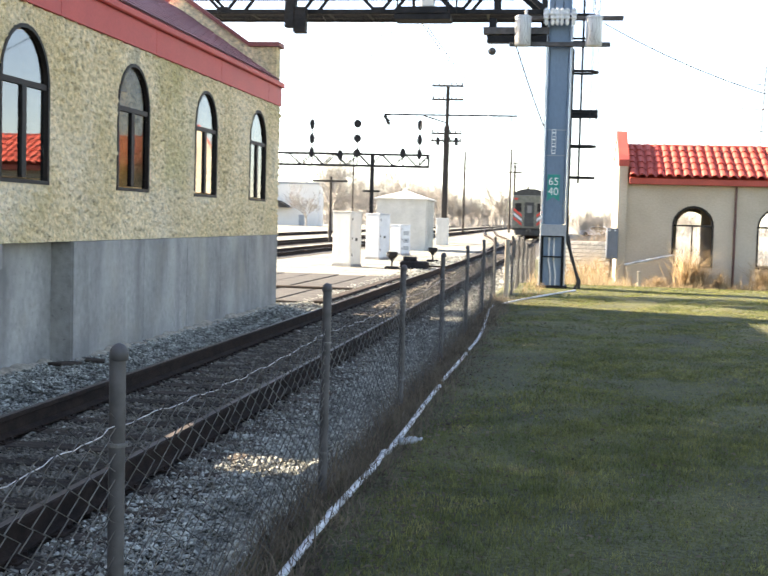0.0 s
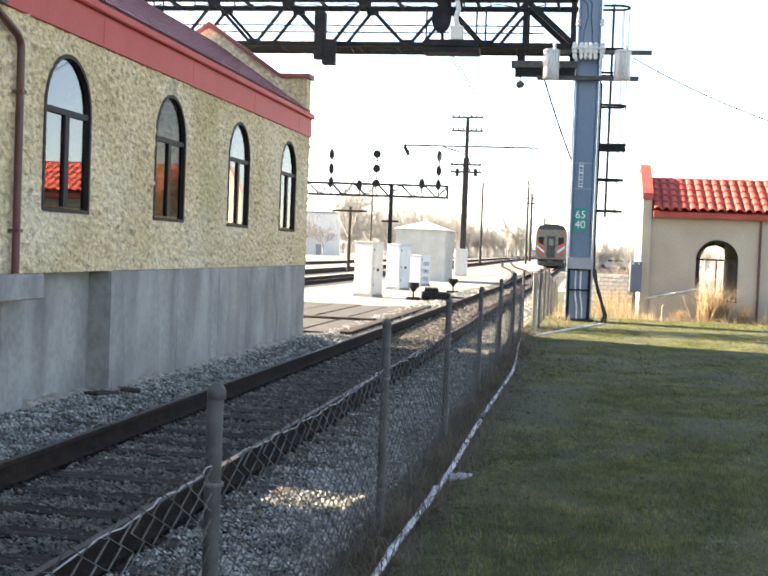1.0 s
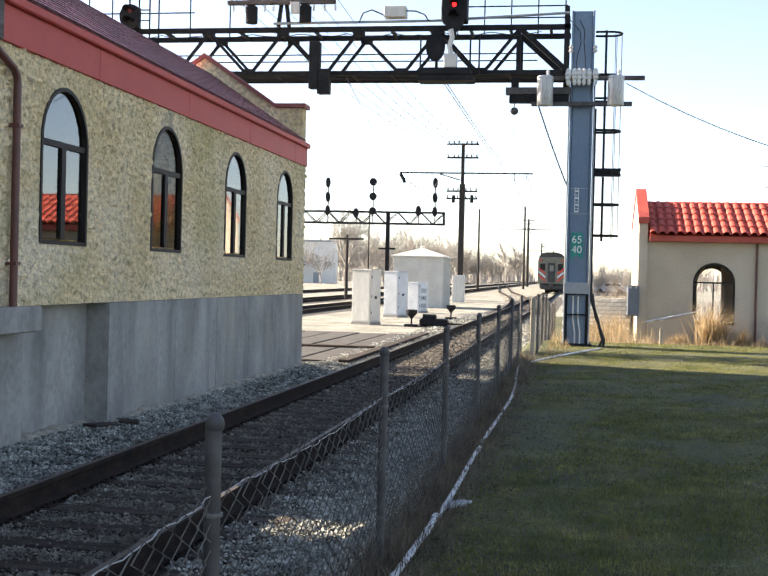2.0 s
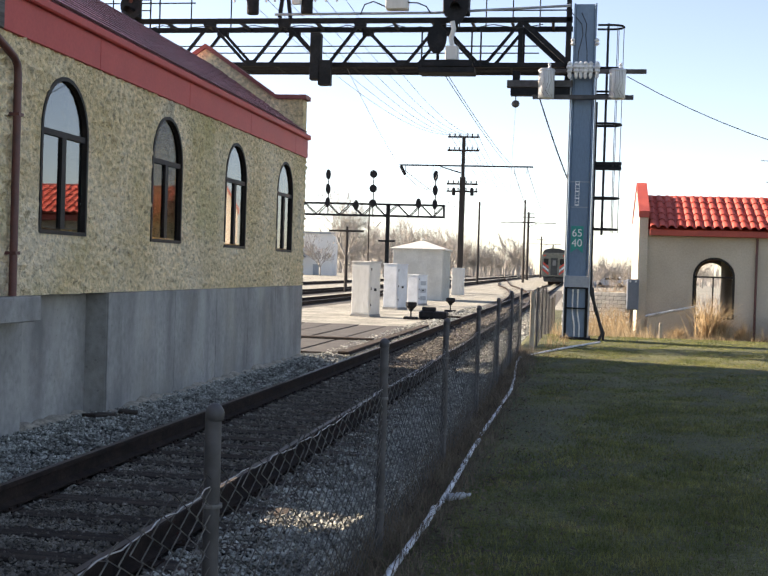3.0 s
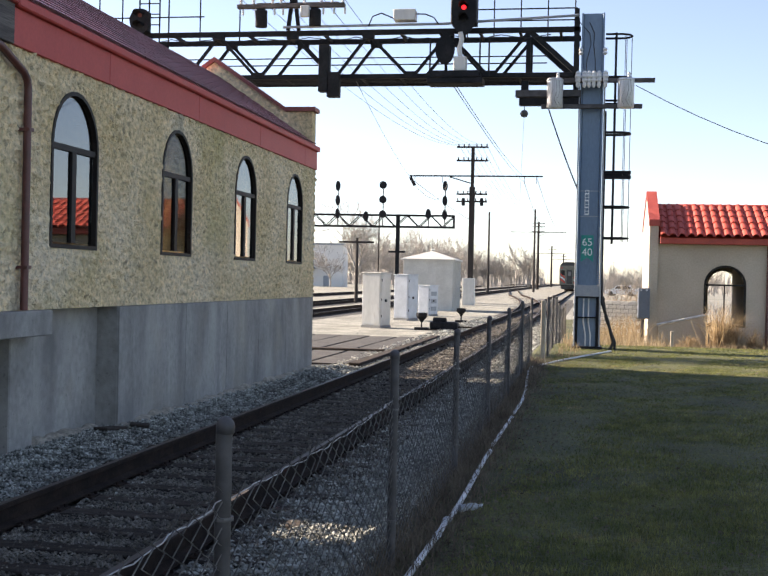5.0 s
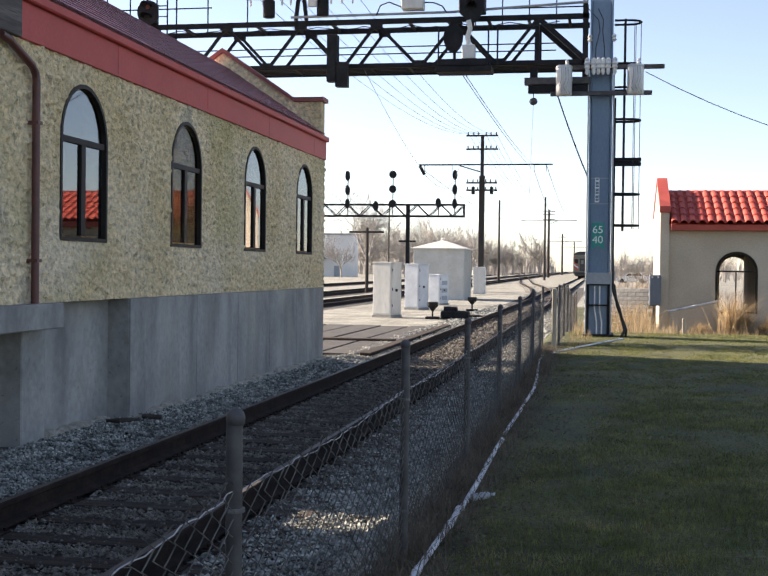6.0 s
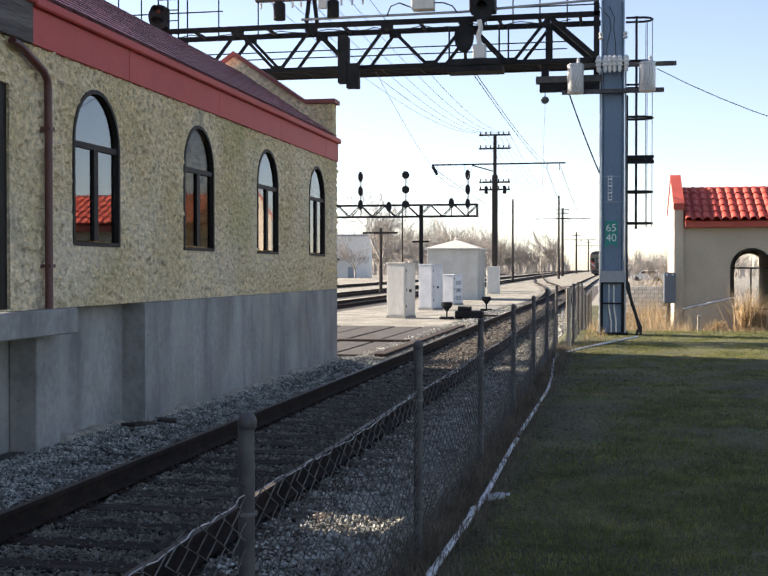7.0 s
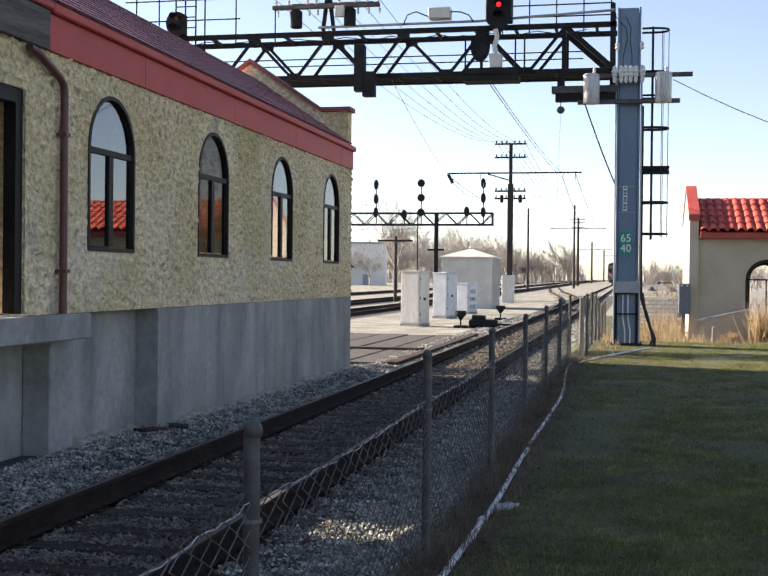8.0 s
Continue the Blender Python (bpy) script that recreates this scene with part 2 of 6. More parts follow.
TRAIN_CREAM = mat("pale_end_paint", (0.11, 0.11, 0.085), (0.17, 0.17, 0.135), 3, 0.5, fine=0.08)
CABLE = mat("overhead_cable", (0.03, 0.032, 0.036), (0.06, 0.062, 0.066), 3, 0.5, metal=0.3, fine=0.1)
CARS = mat("white_car_paint", (0.70, 0.71, 0.72), (0.76, 0.77, 0.78), 1, 0.25, fine=0.03)
RUBBER = mat("black_rubber", (0.018, 0.018, 0.018), (0.03, 0.03, 0.03), 6, 0.85, fine=0.15)
BRICK_PALE = mat("far_white_wall", (0.72, 0.70, 0.66), (0.80, 0.78, 0.74), 0.3, 0.9, fine=0.06)


# ---------------- building helpers ----------------
def offset_of(ob):
    v = Vector((0, 0, 0))
    while ob:
        v += ob.location
        ob = ob.parent
    return v


def smooth_mesh(me, angle=40):
    for p in me.polygons:
        p.use_smooth = True
    me.set_sharp_from_angle(angle=radians(angle))


def part(name, bm, material, parent=None, label="", smooth=False):
    """One mesh object from a bmesh given in world places, hung under its thing."""
    if parent:
        bmesh.ops.translate(bm, verts=bm.verts, vec=-offset_of(parent))
    bmesh.ops.recalc_face_normals(bm, faces=bm.faces)
    me = bpy.data.meshes.new(name)
    bm.to_mesh(me)
    bm.free()
    for m in material if isinstance(material, (list, tuple)) else (material,):
        me.materials.append(m)
    if smooth:
        smooth_mesh(me)
    ob = new(name, me)
    if parent:
        ob.parent = parent
    if label:
        ob["label"] = label
    return ob


def share(name, me, parent, loc, rot=(0, 0, 0), scale=(1, 1, 1)):
    """One more object on a shared mesh, at a world place."""
    ob = new(name, me)
    ob.parent = parent
    ob.location = Vector(loc) - (offset_of(parent) if parent else Vector((0, 0, 0)))
    ob.rotation_euler, ob.scale = rot, scale
    return ob


def root(name, at, label, category, group="", kind=""):
    ob = new(name)
    ob.location = at
    ob.empty_display_size = 0.2
    return tagged(ob, label, category, group, kind)


def box(bm, x0, x1, y0, y1, z0, z1, bevel=0.0, mi=0):
    vs = [bm.verts.new((x, y, z)) for x in (x0, x1) for y in (y0, y1) for z in (z0, z1)]
    fs = [bm.faces.new([vs[i] for i in q]) for q in ((0, 1, 3, 2), (4, 6, 7, 5), (0, 4, 5, 1), (2, 3, 7, 6), (0, 2, 6, 4), (1, 5, 7, 3))]
    for f in fs:
        f.material_index = mi
    if bevel:
        es = {e for f in fs for e in f.edges}
        bmesh.ops.bevel(bm, geom=list(es), offset=bevel, segments=1, affect="EDGES")
    return bm


def one_box(*a, **k):
    return box(bmesh.new(), *a, **k)


def rod(bm, p0, p1, r, n=8, r2=None, caps=True):
    p0, p1 = Vector(p0), Vector(p1)
    d = (p1 - p0).normalized()
    u = d.orthogonal().normalized()
    w = d.cross(u)
    r2 = r if r2 is None else r2
    a = [bm.verts.new(p0 + (u * math.cos(2 * math.pi * i / n) + w * math.sin(2 * math.pi * i / n)) * r) for i in range(n)]
    b = [bm.verts.new(p1 + (u * math.cos(2 * math.pi * i / n) + w * math.sin(2 * math.pi * i / n)) * r2) for i in range(n)]
    for i in range(n):
        bm.faces.new((a[i], a[(i + 1) % n], b[(i + 1) % n], b[i]))
    if caps:
        bm.faces.new(a[::-1])
        bm.faces.new(b)
    return bm


def one_rod(*a, **k):
    return rod(bmesh.new(), *a, **k)


def tube(bm, pts, r, n=6):
    """One unbroken round bar through pts."""
    pts = [Vector(p) for p in pts]
    rings, up = [], None
    for i, p in enumerate(pts):
        d = (pts[min(i + 1, len(pts) - 1)] - pts[max(i - 1, 0)]).normalized()
        u = d.orthogonal().normalized() if up is None else (up - d * up.dot(d)).normalized()
        up = u
        w = d.cross(u)
        rings.append([bm.verts.new(p + (u * math.cos(2 * math.pi * k / n) + w * math.sin(2 * math.pi * k / n)) * r) for k in range(n)])
    for a, b in zip(rings, rings[1:]):
        for k in range(n):
            bm.faces.new((a[k], a[(k + 1) % n], b[(k + 1) % n], b[k]))
    bm.faces.new(rings[0][::-1])
    bm.faces.new(rings[-1])
    return bm


def lathe(bm, at, profile, n=16):
    """Turn (radius, height) pairs about the upright through at."""
    rings = []
    for r, h in profile:
        rings.append([bm.verts.new((at[0] + r * math.cos(2 * math.pi * i / n), at[1] + r * math.sin(2 * math.pi * i / n), at[2] + h)) for i in range(n)])
    for a, b in zip(rings, rings[1:]):
        for i in range(n):
            bm.faces.new((a[i], a[(i + 1) % n], b[(i + 1) % n], b[i]))
    bm.faces.new(rings[0][::-1])
    bm.faces.new(rings[-1])
    return bm


def angle_bar(bm, p0, p1, w, d):
    """A flat-sided bar of width w (in the xz plane) and depth d (along y)."""
    p0, p1 = Vector(p0), Vector(p1)
    t = (p1 - p0).normalized()
    s = Vector((0, 1, 0))
    if abs(t.y) > 0.9:
        s = Vector((1, 0, 0))
    n = t.cross(s).normalized() * w / 2
    s = s * d / 2
    a = [bm.verts.new(p0 + i * n + j * s) for i, j in ((-1, -1), (1, -1), (1, 1), (-1, 1))]
    b = [bm.verts.new(p1 + i * n + j * s) for i, j in ((-1, -1), (1, -1), (1, 1), (-1, 1))]
    for i in range(4):
        bm.faces.new((a[i], a[(i + 1) % 4], b[(i + 1) % 4], b[i]))
    bm.faces.new(a[::-1])
    bm.faces.new(b)
    return bm


def pierced_wall(place, u0, u1, z0, top, openings, thick):
    """A wall slab along u with openings (ua, ub, sill, spring, rise). place(u, d, z) puts a point, d deep into the wall; top(u) is its upper edge."""
    bm = bmesh.new()
    cuts = {u0, u1}
    for ua, ub, sill, spring, rise in openings:
        n = 14 if rise else 1
        cuts |= {ua + (ub - ua) * (0.5 - 0.5 * math.cos(math.pi * i / n)) for i in range(n + 1)}
    cuts = sorted(cuts | {u for u in np.arange(u0, u1, 1.0)})

    def head(o, u):
        ua, ub, sill, spring, rise = o
        k = min(1, abs((u - (ua + ub) / 2) / ((ub - ua) / 2)))
        return spring + rise * math.sqrt(max(0, 1 - k * k))

    def quad(a):
        vs = [bm.verts.new(p) for p in a]
        bm.faces.new(vs)

    for a, b in zip(cuts, cuts[1:]):
        if b - a < 1e-6:
            continue
        mid = (a + b) / 2
        o = next((o for o in openings if o[0] < mid < o[1]), None)
        spans = [((z0, z0), (top(a), top(b)))]
        if o:
            spans = [((z0, z0), (o[2], o[2])), ((head(o, a), head(o, b)), (top(a), top(b)))]
        for (la, lb), (ha, hb) in spans:
            if ha - la < 1e-4 and hb - lb < 1e-4:
                continue
            for d in (0, thick):
                quad([place(a, d, la), place(b, d, lb), place(b, d, hb), place(a, d, ha)])
        if o:
            quad([place(a, 0, o[2]), place(b, 0, o[2]), place(b, thick, o[2]), place(a, thick, o[2])])
            quad([place(a, 0, head(o, a)), place(b, 0, head(o, b)), place(b, thick, head(o, b)), place(a, thick, head(o, a))])
        quad([place(a, 0, top(a)), place(b, 0, top(b)), place(b, thick, top(b)), place(a, thick, top(a))])
        quad([place(a, 0, z0), place(b, 0, z0), place(b, thick, z0), place(a, thick, z0)])
    for o in openings:
        for u in o[:2]:
            quad([place(u, 0, o[2]), place(u, thick, o[2]), place(u, thick, o[3]), place(u, 0, o[3])])
    for u in (u0, u1):
        quad([place(u, 0, z0), place(u, thick, z0), place(u, thick, top(u)), place(u, 0, top(u))])
    bmesh.ops.remove_doubles(bm, verts=bm.verts, dist=1e-5)
    return bm


def arch_points(ua, ub, sill, spring, rise, inset, n=14):
    c, h = (ua + ub) / 2, (ub - ua) / 2 - inset
    pts = [(c - h, sill + inset), (c + h, sill + inset)]
    for i in range(n + 1):
        a = math.pi * i / n
        pts.append((c + h * math.cos(a), spring + (rise - inset) * math.sin(a)))
    return pts


def ring(place, outer, inner, d0, d1):
    """A frame between two outlines of equal count, from depth d0 to d1."""
    bm = bmesh.new()
    n = len(outer)
    v = [[bm.verts.new(place(u, d, z)) for u, z in pts] for pts in (outer, inner) for d in (d0, d1)]
    o0, o1, i0, i1 = v
    for k in range(n):
        j = (k + 1) % n
        bm.faces.new((o0[k], o0[j], i0[j], i0[k]))
        bm.faces.new((o1[k], o1[j], i1[j], i1[k]))
        bm.faces.new((i0[k], i0[j], i1[j], i1[k]))
        bm.faces.new((o0[k], o0[j], o1[j], o1[k]))
    return bm


def slab_of(place, pts, d0, d1):
    bm = bmesh.new()
    a = [bm.verts.new(place(u, d0, z)) for u, z in pts]
    b = [bm.verts.new(place(u, d1, z)) for u, z in pts]
    bm.faces.new(a)
    bm.faces.new(b[::-1])
    for k in range(len(pts)):
        j = (k + 1) % len(pts)
        bm.faces.new((a[k], a[j], b[j], b[k]))
    return bm


def bar_in(place, u0, u1, z0, z1, d0, d1):
    return slab_of(place, [(u0, z0), (u1, z0), (u1, z1), (u0, z1)], d0, d1)


def arched_window(place, ua, ub, sill, spring, rise, depth, parent, bar_z, glass=None):
    """Dark arched frame, mullion, transom and three panes, set back by depth."""
    fr = part("window_frame", ring(place, arch_points(ua, ub, sill, spring, rise, -0.012), arch_points(ua, ub, sill, spring, rise, 0.030), -0.024, depth + 0.05), DARK_FRAME, parent, "dark bronze metal frame")
    m = (ua + ub) / 2
    part("transom", bar_in(place, ua + 0.05, ub - 0.05, bar_z - 0.03, bar_z + 0.03, depth - 0.025, depth + 0.045), DARK_FRAME, fr)
    part("mullion", bar_in(place, m - 0.05, m + 0.05, sill + 0.05, bar_z - 0.03, depth - 0.02, depth + 0.04), DARK_FRAME, fr)
    glass = glass or GLASS
    pts = [p for p in arch_points(ua, ub, sill, spring, rise, 0.05) if p[1] > bar_z + 0.02]
    h = (ub - ua) / 2 - 0.05
    for nm, pp in (("pane", [(m - h, bar_z + 0.02), (m + h, bar_z + 0.02)] + pts), ("pane", [(m - h, sill + 0.05), (m - 0.045, sill + 0.05), (m - 0.045, bar_z - 0.02), (m - h, bar_z - 0.02)]), ("pane", [(m + 0.045, sill + 0.05), (m + h, sill + 0.05), (m + h, bar_z - 0.02), (m + 0.045, bar_z - 0.02)])):
        p = part(nm, slab_of(place, pp, depth + 0.005, depth + 0.015), glass, fr)
        p.visible_shadow = False
    return fr


# ---------------- ground ----------------
def smoothstep(a, b, x):
    k = min(1.0, max(0.0, (x - a) / (b - a)))  # also runs downwards when a > b
    return k * k * (3 - 2 * k)


def rise(y):
    """The line climbs gently beyond the turnout."""
    return 0.0026 * min(340.0, max(0.0, y - 60))


def ground_z(x, y):
    lawn = 0.14 * smoothstep(8, 26, y) - 0.44 * smoothstep(27, 35, y)
    low = -0.298 + 0.03 * smoothstep(20, 40, y) + 0.10 * smoothstep(-4.75, -5.3, x) * (1 - smoothstep(22, 24, y))
    far = smoothstep(40, 60, y)
    k = smoothstep(-1.75, -1.15, x) * (1 - far) 
    return low + (lawn - low) * k + rise(y)


def make_ground():
    xs = [-3000, -1200, -500, -200, -100, -60] + list(np.arange(-40, -6, 2.0)) + list(np.arange(-6, -2, 0.25)) + list(np.arange(-2, -0.9, 0.1)) + list(np.arange(-0.9, 8, 0.45)) + [9, 12, 18, 30, 60, 120, 300, 900, 3000]
    ys = [-3000, -800, -200, -60, -25, -10, -4] + list(np.arange(0, 40, 0.6)) + list(np.arange(40, 70, 2.5)) + [75, 90, 120, 160, 220, 320, 500, 800, 1500, 3500]
    rng = np.random.RandomState(3)
    verts, faces, mats = [], [], []
    for y in ys:
        for x in xs:
            near = -6 < x < 9 and -1 < y < 45
            verts.append((x, y, ground_z(x, y) + (rng.uniform(-0.012, 0.012) if near else 0)))
    w = len(xs)
    for j in range(len(ys) - 1):
        for i in range(w - 1):
            faces.append((j * w + i, j * w + i + 1, (j + 1) * w + i + 1, (j + 1) * w + i))
            x, y = (xs[i] + xs[i + 1]) / 2, (ys[j] + ys[j + 1]) / 2
            if x > -1.35:
                mats.append(0 if y < 60 else 2)
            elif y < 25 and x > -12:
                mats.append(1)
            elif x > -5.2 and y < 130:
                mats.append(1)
            else:
                mats.append(2)
    me = bpy.data.meshes.new("ground")
    me.from_pydata(verts, [], faces)
    me.polygons.foreach_set("material_index", mats)
    for m in (TURF, BALLAST_GAP_SHADE, DUST):
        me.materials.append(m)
    tagged(new("ground", me), "ground of shaded turf, grey ballast and pale dusty gravel", "ground", kind="structure")


make_ground()


# ---------------- freight house ----------------
WX, Y0, Y1 = -5.47, -6.0, 21.95
RIDGE_X, RIDGE_Z, EAVE_X, EAVE_Z, BACK_X = -7.45, 5.50, -5.385, 4.125, -9.45
WINDOWS = (10.675, 13.735, 16.80, 19.86)
BACK_WINDOWS = (13.99, 17.11, 20.24)
WIN_W, SILL, SPRING, ARCH = 1.10, 1.835, 2.87, 0.58


def freight_house():
    house = root("freight_house", (-7.45, 11.5, -0.29), "tan stucco freight house with red metal fascia and concrete base", "building")
    east = lambda u, d, z: (WX - d, u, z)
    west = lambda u, d, z: (BACK_X + d, u, z)
    holes = [(y, y + WIN_W, SILL, SPRING, ARCH) for y in WINDOWS]
    door = (6.6, 9.43, 1.22, 3.25, 0.0)
    part("wall", pierced_wall(east, Y0, Y1, 1.205, lambda u: 3.95, holes + [door], 0.28), STUCCO, house, "rough tan stucco wall with arched openings")
    back = [(y, y + 1.12, 1.83, 2.93, 0.58) for y in BACK_WINDOWS] + [(9.72, 10.86, 1.25, 3.25, 0.60)]
    part("wall", pierced_wall(west, Y0, Y1, -0.4, lambda u: 3.95, back, 0.28), STUCCO, house)
    for y, d in ((Y1, 0.30), (Y0, 0.30)):
        pl = (lambda u, k, z: (u, Y1 - k, z)) if y == Y1 else (lambda u, k, z: (u, Y0 + k, z))
        us = [BACK_X + 0.285, -8.90, RIDGE_X, -6.0, WX - 0.285]
        pts = [(us[0], -0.4), (us[4], -0.4), (us[4], 3.94), (WX, 3.96), (WX, 4.78), (-6.0, 4.78), (RIDGE_X, 5.75), (-8.90, 4.78), (BACK_X, 4.78), (BACK_X, 3.96), (us[0], 3.94)]
        part("gable_wall", slab_of(pl, pts, 0.0, d), STUCCO, house)
        cop = [(WX + 0.06, 4.785), (WX + 0.06, 4.865), (-6.02, 4.865), (RIDGE_X, 5.845), (-8.88, 4.865), (BACK_X - 0.06, 4.865), (BACK_X - 0.06, 4.785), (-8.90, 4.785), (RIDGE_X, 5.755), (-6.0, 4.785)]
        part("coping", slab_of(pl, cop, -0.06, d + 0.06), COPING, house, "red metal parapet coping")
    # base of poured concrete, with the recess beside the dock
    for a, b, x in ((12.41, Y1, -5.45), (10.60, 12.408, -5.70), (Y0, 10.598, -5.90)):
        part("foundation", one_box(-6.45, x, a, b, -0.5, 1.20, bevel=0.008), CONCRETE, house, "grey board-marked concrete base")
    part("corner_pilaster", one_box(-5.451, -5.428, 12.412, 12.83, -0.4, 1.198, bevel=0.006), CONCRETE, house, "slightly proud cast corner strip")
    for y in (14.7, 16.5, 18.2, 19.9):
        part("concrete_joint", one_box(-5.4505, -5.4475, y, y + 0.016, -0.2, 1.19), JOINT, house, "filled form joint")
    # dried mortar and dirt spilled along the foot of the base
    rng = random.Random(17)
    y = 10.9
    while y < 21.8:
        x = -5.44 if y > 12.4 else -5.69
        w, h = rng.uniform(0.12, 0.34), rng.uniform(0.03, 0.09)
        bm = lathe(bmesh.new(), (0, 0, 0), [(w, -0.03), (w * 0.8, h * 0.5), (w * 0.45, h * 0.85), (w * 0.1, h)], 9)
        for v in bm.verts:
            v.co.x = max(-0.02, v.co.x * 0.55 * rng.uniform(0.8, 1.2))
        bmesh.ops.translate(bm, verts=bm.verts, vec=(x, y, ground_z(-5.3, y) + 0.01))
        part("mortar_spill", bm, SPILL, house, "pale spilled mortar at the wall foot")
        y += rng.uniform(0.18, 0.42)
    part("dock_slab", one_box(-6.1, -5.33, -4.0, 10.52, 0.955, 1.203, bevel=0.012), CONCRETE, house, "cast concrete dock slab")
    for y in (10.18, 6.6, 3.4, 0.2, -3.0):
        part("dock_pier", one_box(-5.895, -5.60, y, y + 0.49, -0.5, 0.953, bevel=0.012), CONCRETE, house)
    part("floor", one_box(BACK_X + 0.3, WX - 0.29, Y0 + 0.31, Y1 - 0.31, 1.0, 1.22), FLOOR, house)
    part("inner_wall", one_box(BACK_X + 0.3, WX - 0.29, 12.55, 12.7, 1.225, 3.9), PLASTER, house)
    part("inner_ceiling", one_box(BACK_X + 0.3, WX - 0.29, Y0 + 0.31, Y1 - 0.31, 3.90, 3.94), PLASTER, house)
    part("door_frame", ring(east, [(6.6, 1.22), (9.43, 1.22), (9.43, 3.25), (6.6, 3.25)], [(6.7, 1.23), (9.31, 1.23), (9.31, 3.12), (6.7, 3.12)], 0.02, 0.14), DARK_FRAME, house, "dark painted door frame")
    for y in WINDOWS:
        arched_window(east, y, y + WIN_W, SILL, SPRING, ARCH, 0.016, house, 2.86, PLAIN if y == WINDOWS[1] else GLASS)
    for y in BACK_WINDOWS:
        arched_window(west, y, y + 1.12, 1.83, 2.93, 0.58, 0.13, house, 2.88, CLEAR)
    # red fascia in sheets about three metres long, an unclad timber length beyond
    seams = [9.78, 11.98, 14.97, 17.96, 20.95, 21.93]
    for a, b in zip(seams, seams[1:]):
        part("fascia_panel", one_box(WX - 0.02, -5.42, a + 0.004, b - 0.004, 3.675, 4.02, bevel=0.004), RED_METAL, house, "plain red sheet metal fascia")
    part("fascia_board", one_box(WX - 0.02, -5.40, Y0, 9.77, 3.67, 4.04, bevel=0.006), OLD_WOOD, house, "bare weathered timber fascia board")
    part("eave_cap", one_box(WX - 0.02, -5.36, 9.78, 21.93, 4.022, 4.118, bevel=0.015), RED_METAL, house, "red metal drip edge")
    part("eave_cap", one_box(WX - 0.02, -5.36, Y0, 9.775, 4.042, 4.118, bevel=0.015), RED_METAL, house)
    bm = bmesh.new()
    for k in (1, -1):
        ex = EAVE_X if k > 0 else 2 * RIDGE_X - EAVE_X
        vs = [bm.verts.new(p) for p in ((ex, Y0 + 0.31, EAVE_Z), (ex, Y1 - 0.31, EAVE_Z), (RIDGE_X, Y1 - 0.31, RIDGE_Z), (RIDGE_X, Y0 + 0.31, RIDGE_Z))]
        vt = [bm.verts.new(v.co + Vector((0, 0, -0.03))) for v in vs]
        bm.faces.new(vs)
        bm.faces.new(vt[::-1])
        for i in range(4):
            bm.faces.new((vs[i], vs[(i + 1) % 4], vt[(i + 1) % 4], vt[i]))
    part("roof_deck", bm, SHINGLE, house)
    # trowelled relief of the stucco face, left open at the openings
    ny, nz = 740, 134
    ys, zs = np.linspace(8.4, 21.94, ny), np.linspace(1.205, 3.68, nz)
    cells = holes + [door]

    def clear(y, z):
        for ua, ub, sill, spring, rise in cells:
            if ua - 0.004 < y < ub + 0.004 and z > sill - 0.004:
                k = min(1, abs((y - (ua + ub) / 2) / ((ub - ua) / 2)))
                if z < spring + rise * math.sqrt(1 - k * k) + 0.004:
                    return False
        return True
    o = offset_of(house)
    verts = []
    for y in ys:
        for z in zs:
            a = noise.noise(Vector((y * 10, z * 12, 1.0))) + 0.7 * noise.noise(Vector((y * 21, z * 25, 5.0)))
            b = max(0.0, noise.noise(Vector((y * 11, z * 13, 9.0))))
            k = 1.0 if clear(y - 0.05, z) and clear(y + 0.05, z) and clear(y, z + 0.05) and clear(y, z - 0.05) else 0.1
            verts.append((WX + 0.010 + k * (0.027 * a + 0.056 * b) - o.x, y - o.y, z - o.z))
    faces = []
    for i in range(ny - 1):
        for j in range(nz - 1):
            if clear((ys[i] + ys[i + 1]) / 2, (zs[j] + zs[j + 1]) / 2):
                faces.append((i * nz + j, (i + 1) * nz + j, (i + 1) * nz + j + 1, i * nz + j + 1))
    me = bpy.data.meshes.new("stucco_coat")
    me.from_pydata(verts, [], faces)
    me.materials.append(STUCCO)
    for p in me.polygons:
        p.use_smooth = True
    coat = new("stucco_coat", me)
    coat.parent = house
    coat["label"] = "lumpy hand-trowelled tan stucco"
    # downpipe with its elbow under the eave
    dp = bmesh.new()
    pts = [(-5.385, 9.35, 3.62), (-5.385, 9.5, 3.60), (-5.385, 9.93, 3.44), (-5.385, 10.0, 3.38), (-5.385, 10.02, 3.30), (-5.385, 10.02, 1.21)]
    tube(dp, pts, 0.038, 12)
    part("downpipe", dp, DOWNPIPE, house, "brown painted metal downpipe", smooth=True)
    for z in (1.6, 2.9):
        part("pipe_strap", one_box(-5.47, -5.34, 9.975, 10.065, z, z + 0.03), DOWNPIPE, house)
    return house


HOUSE = freight_house()


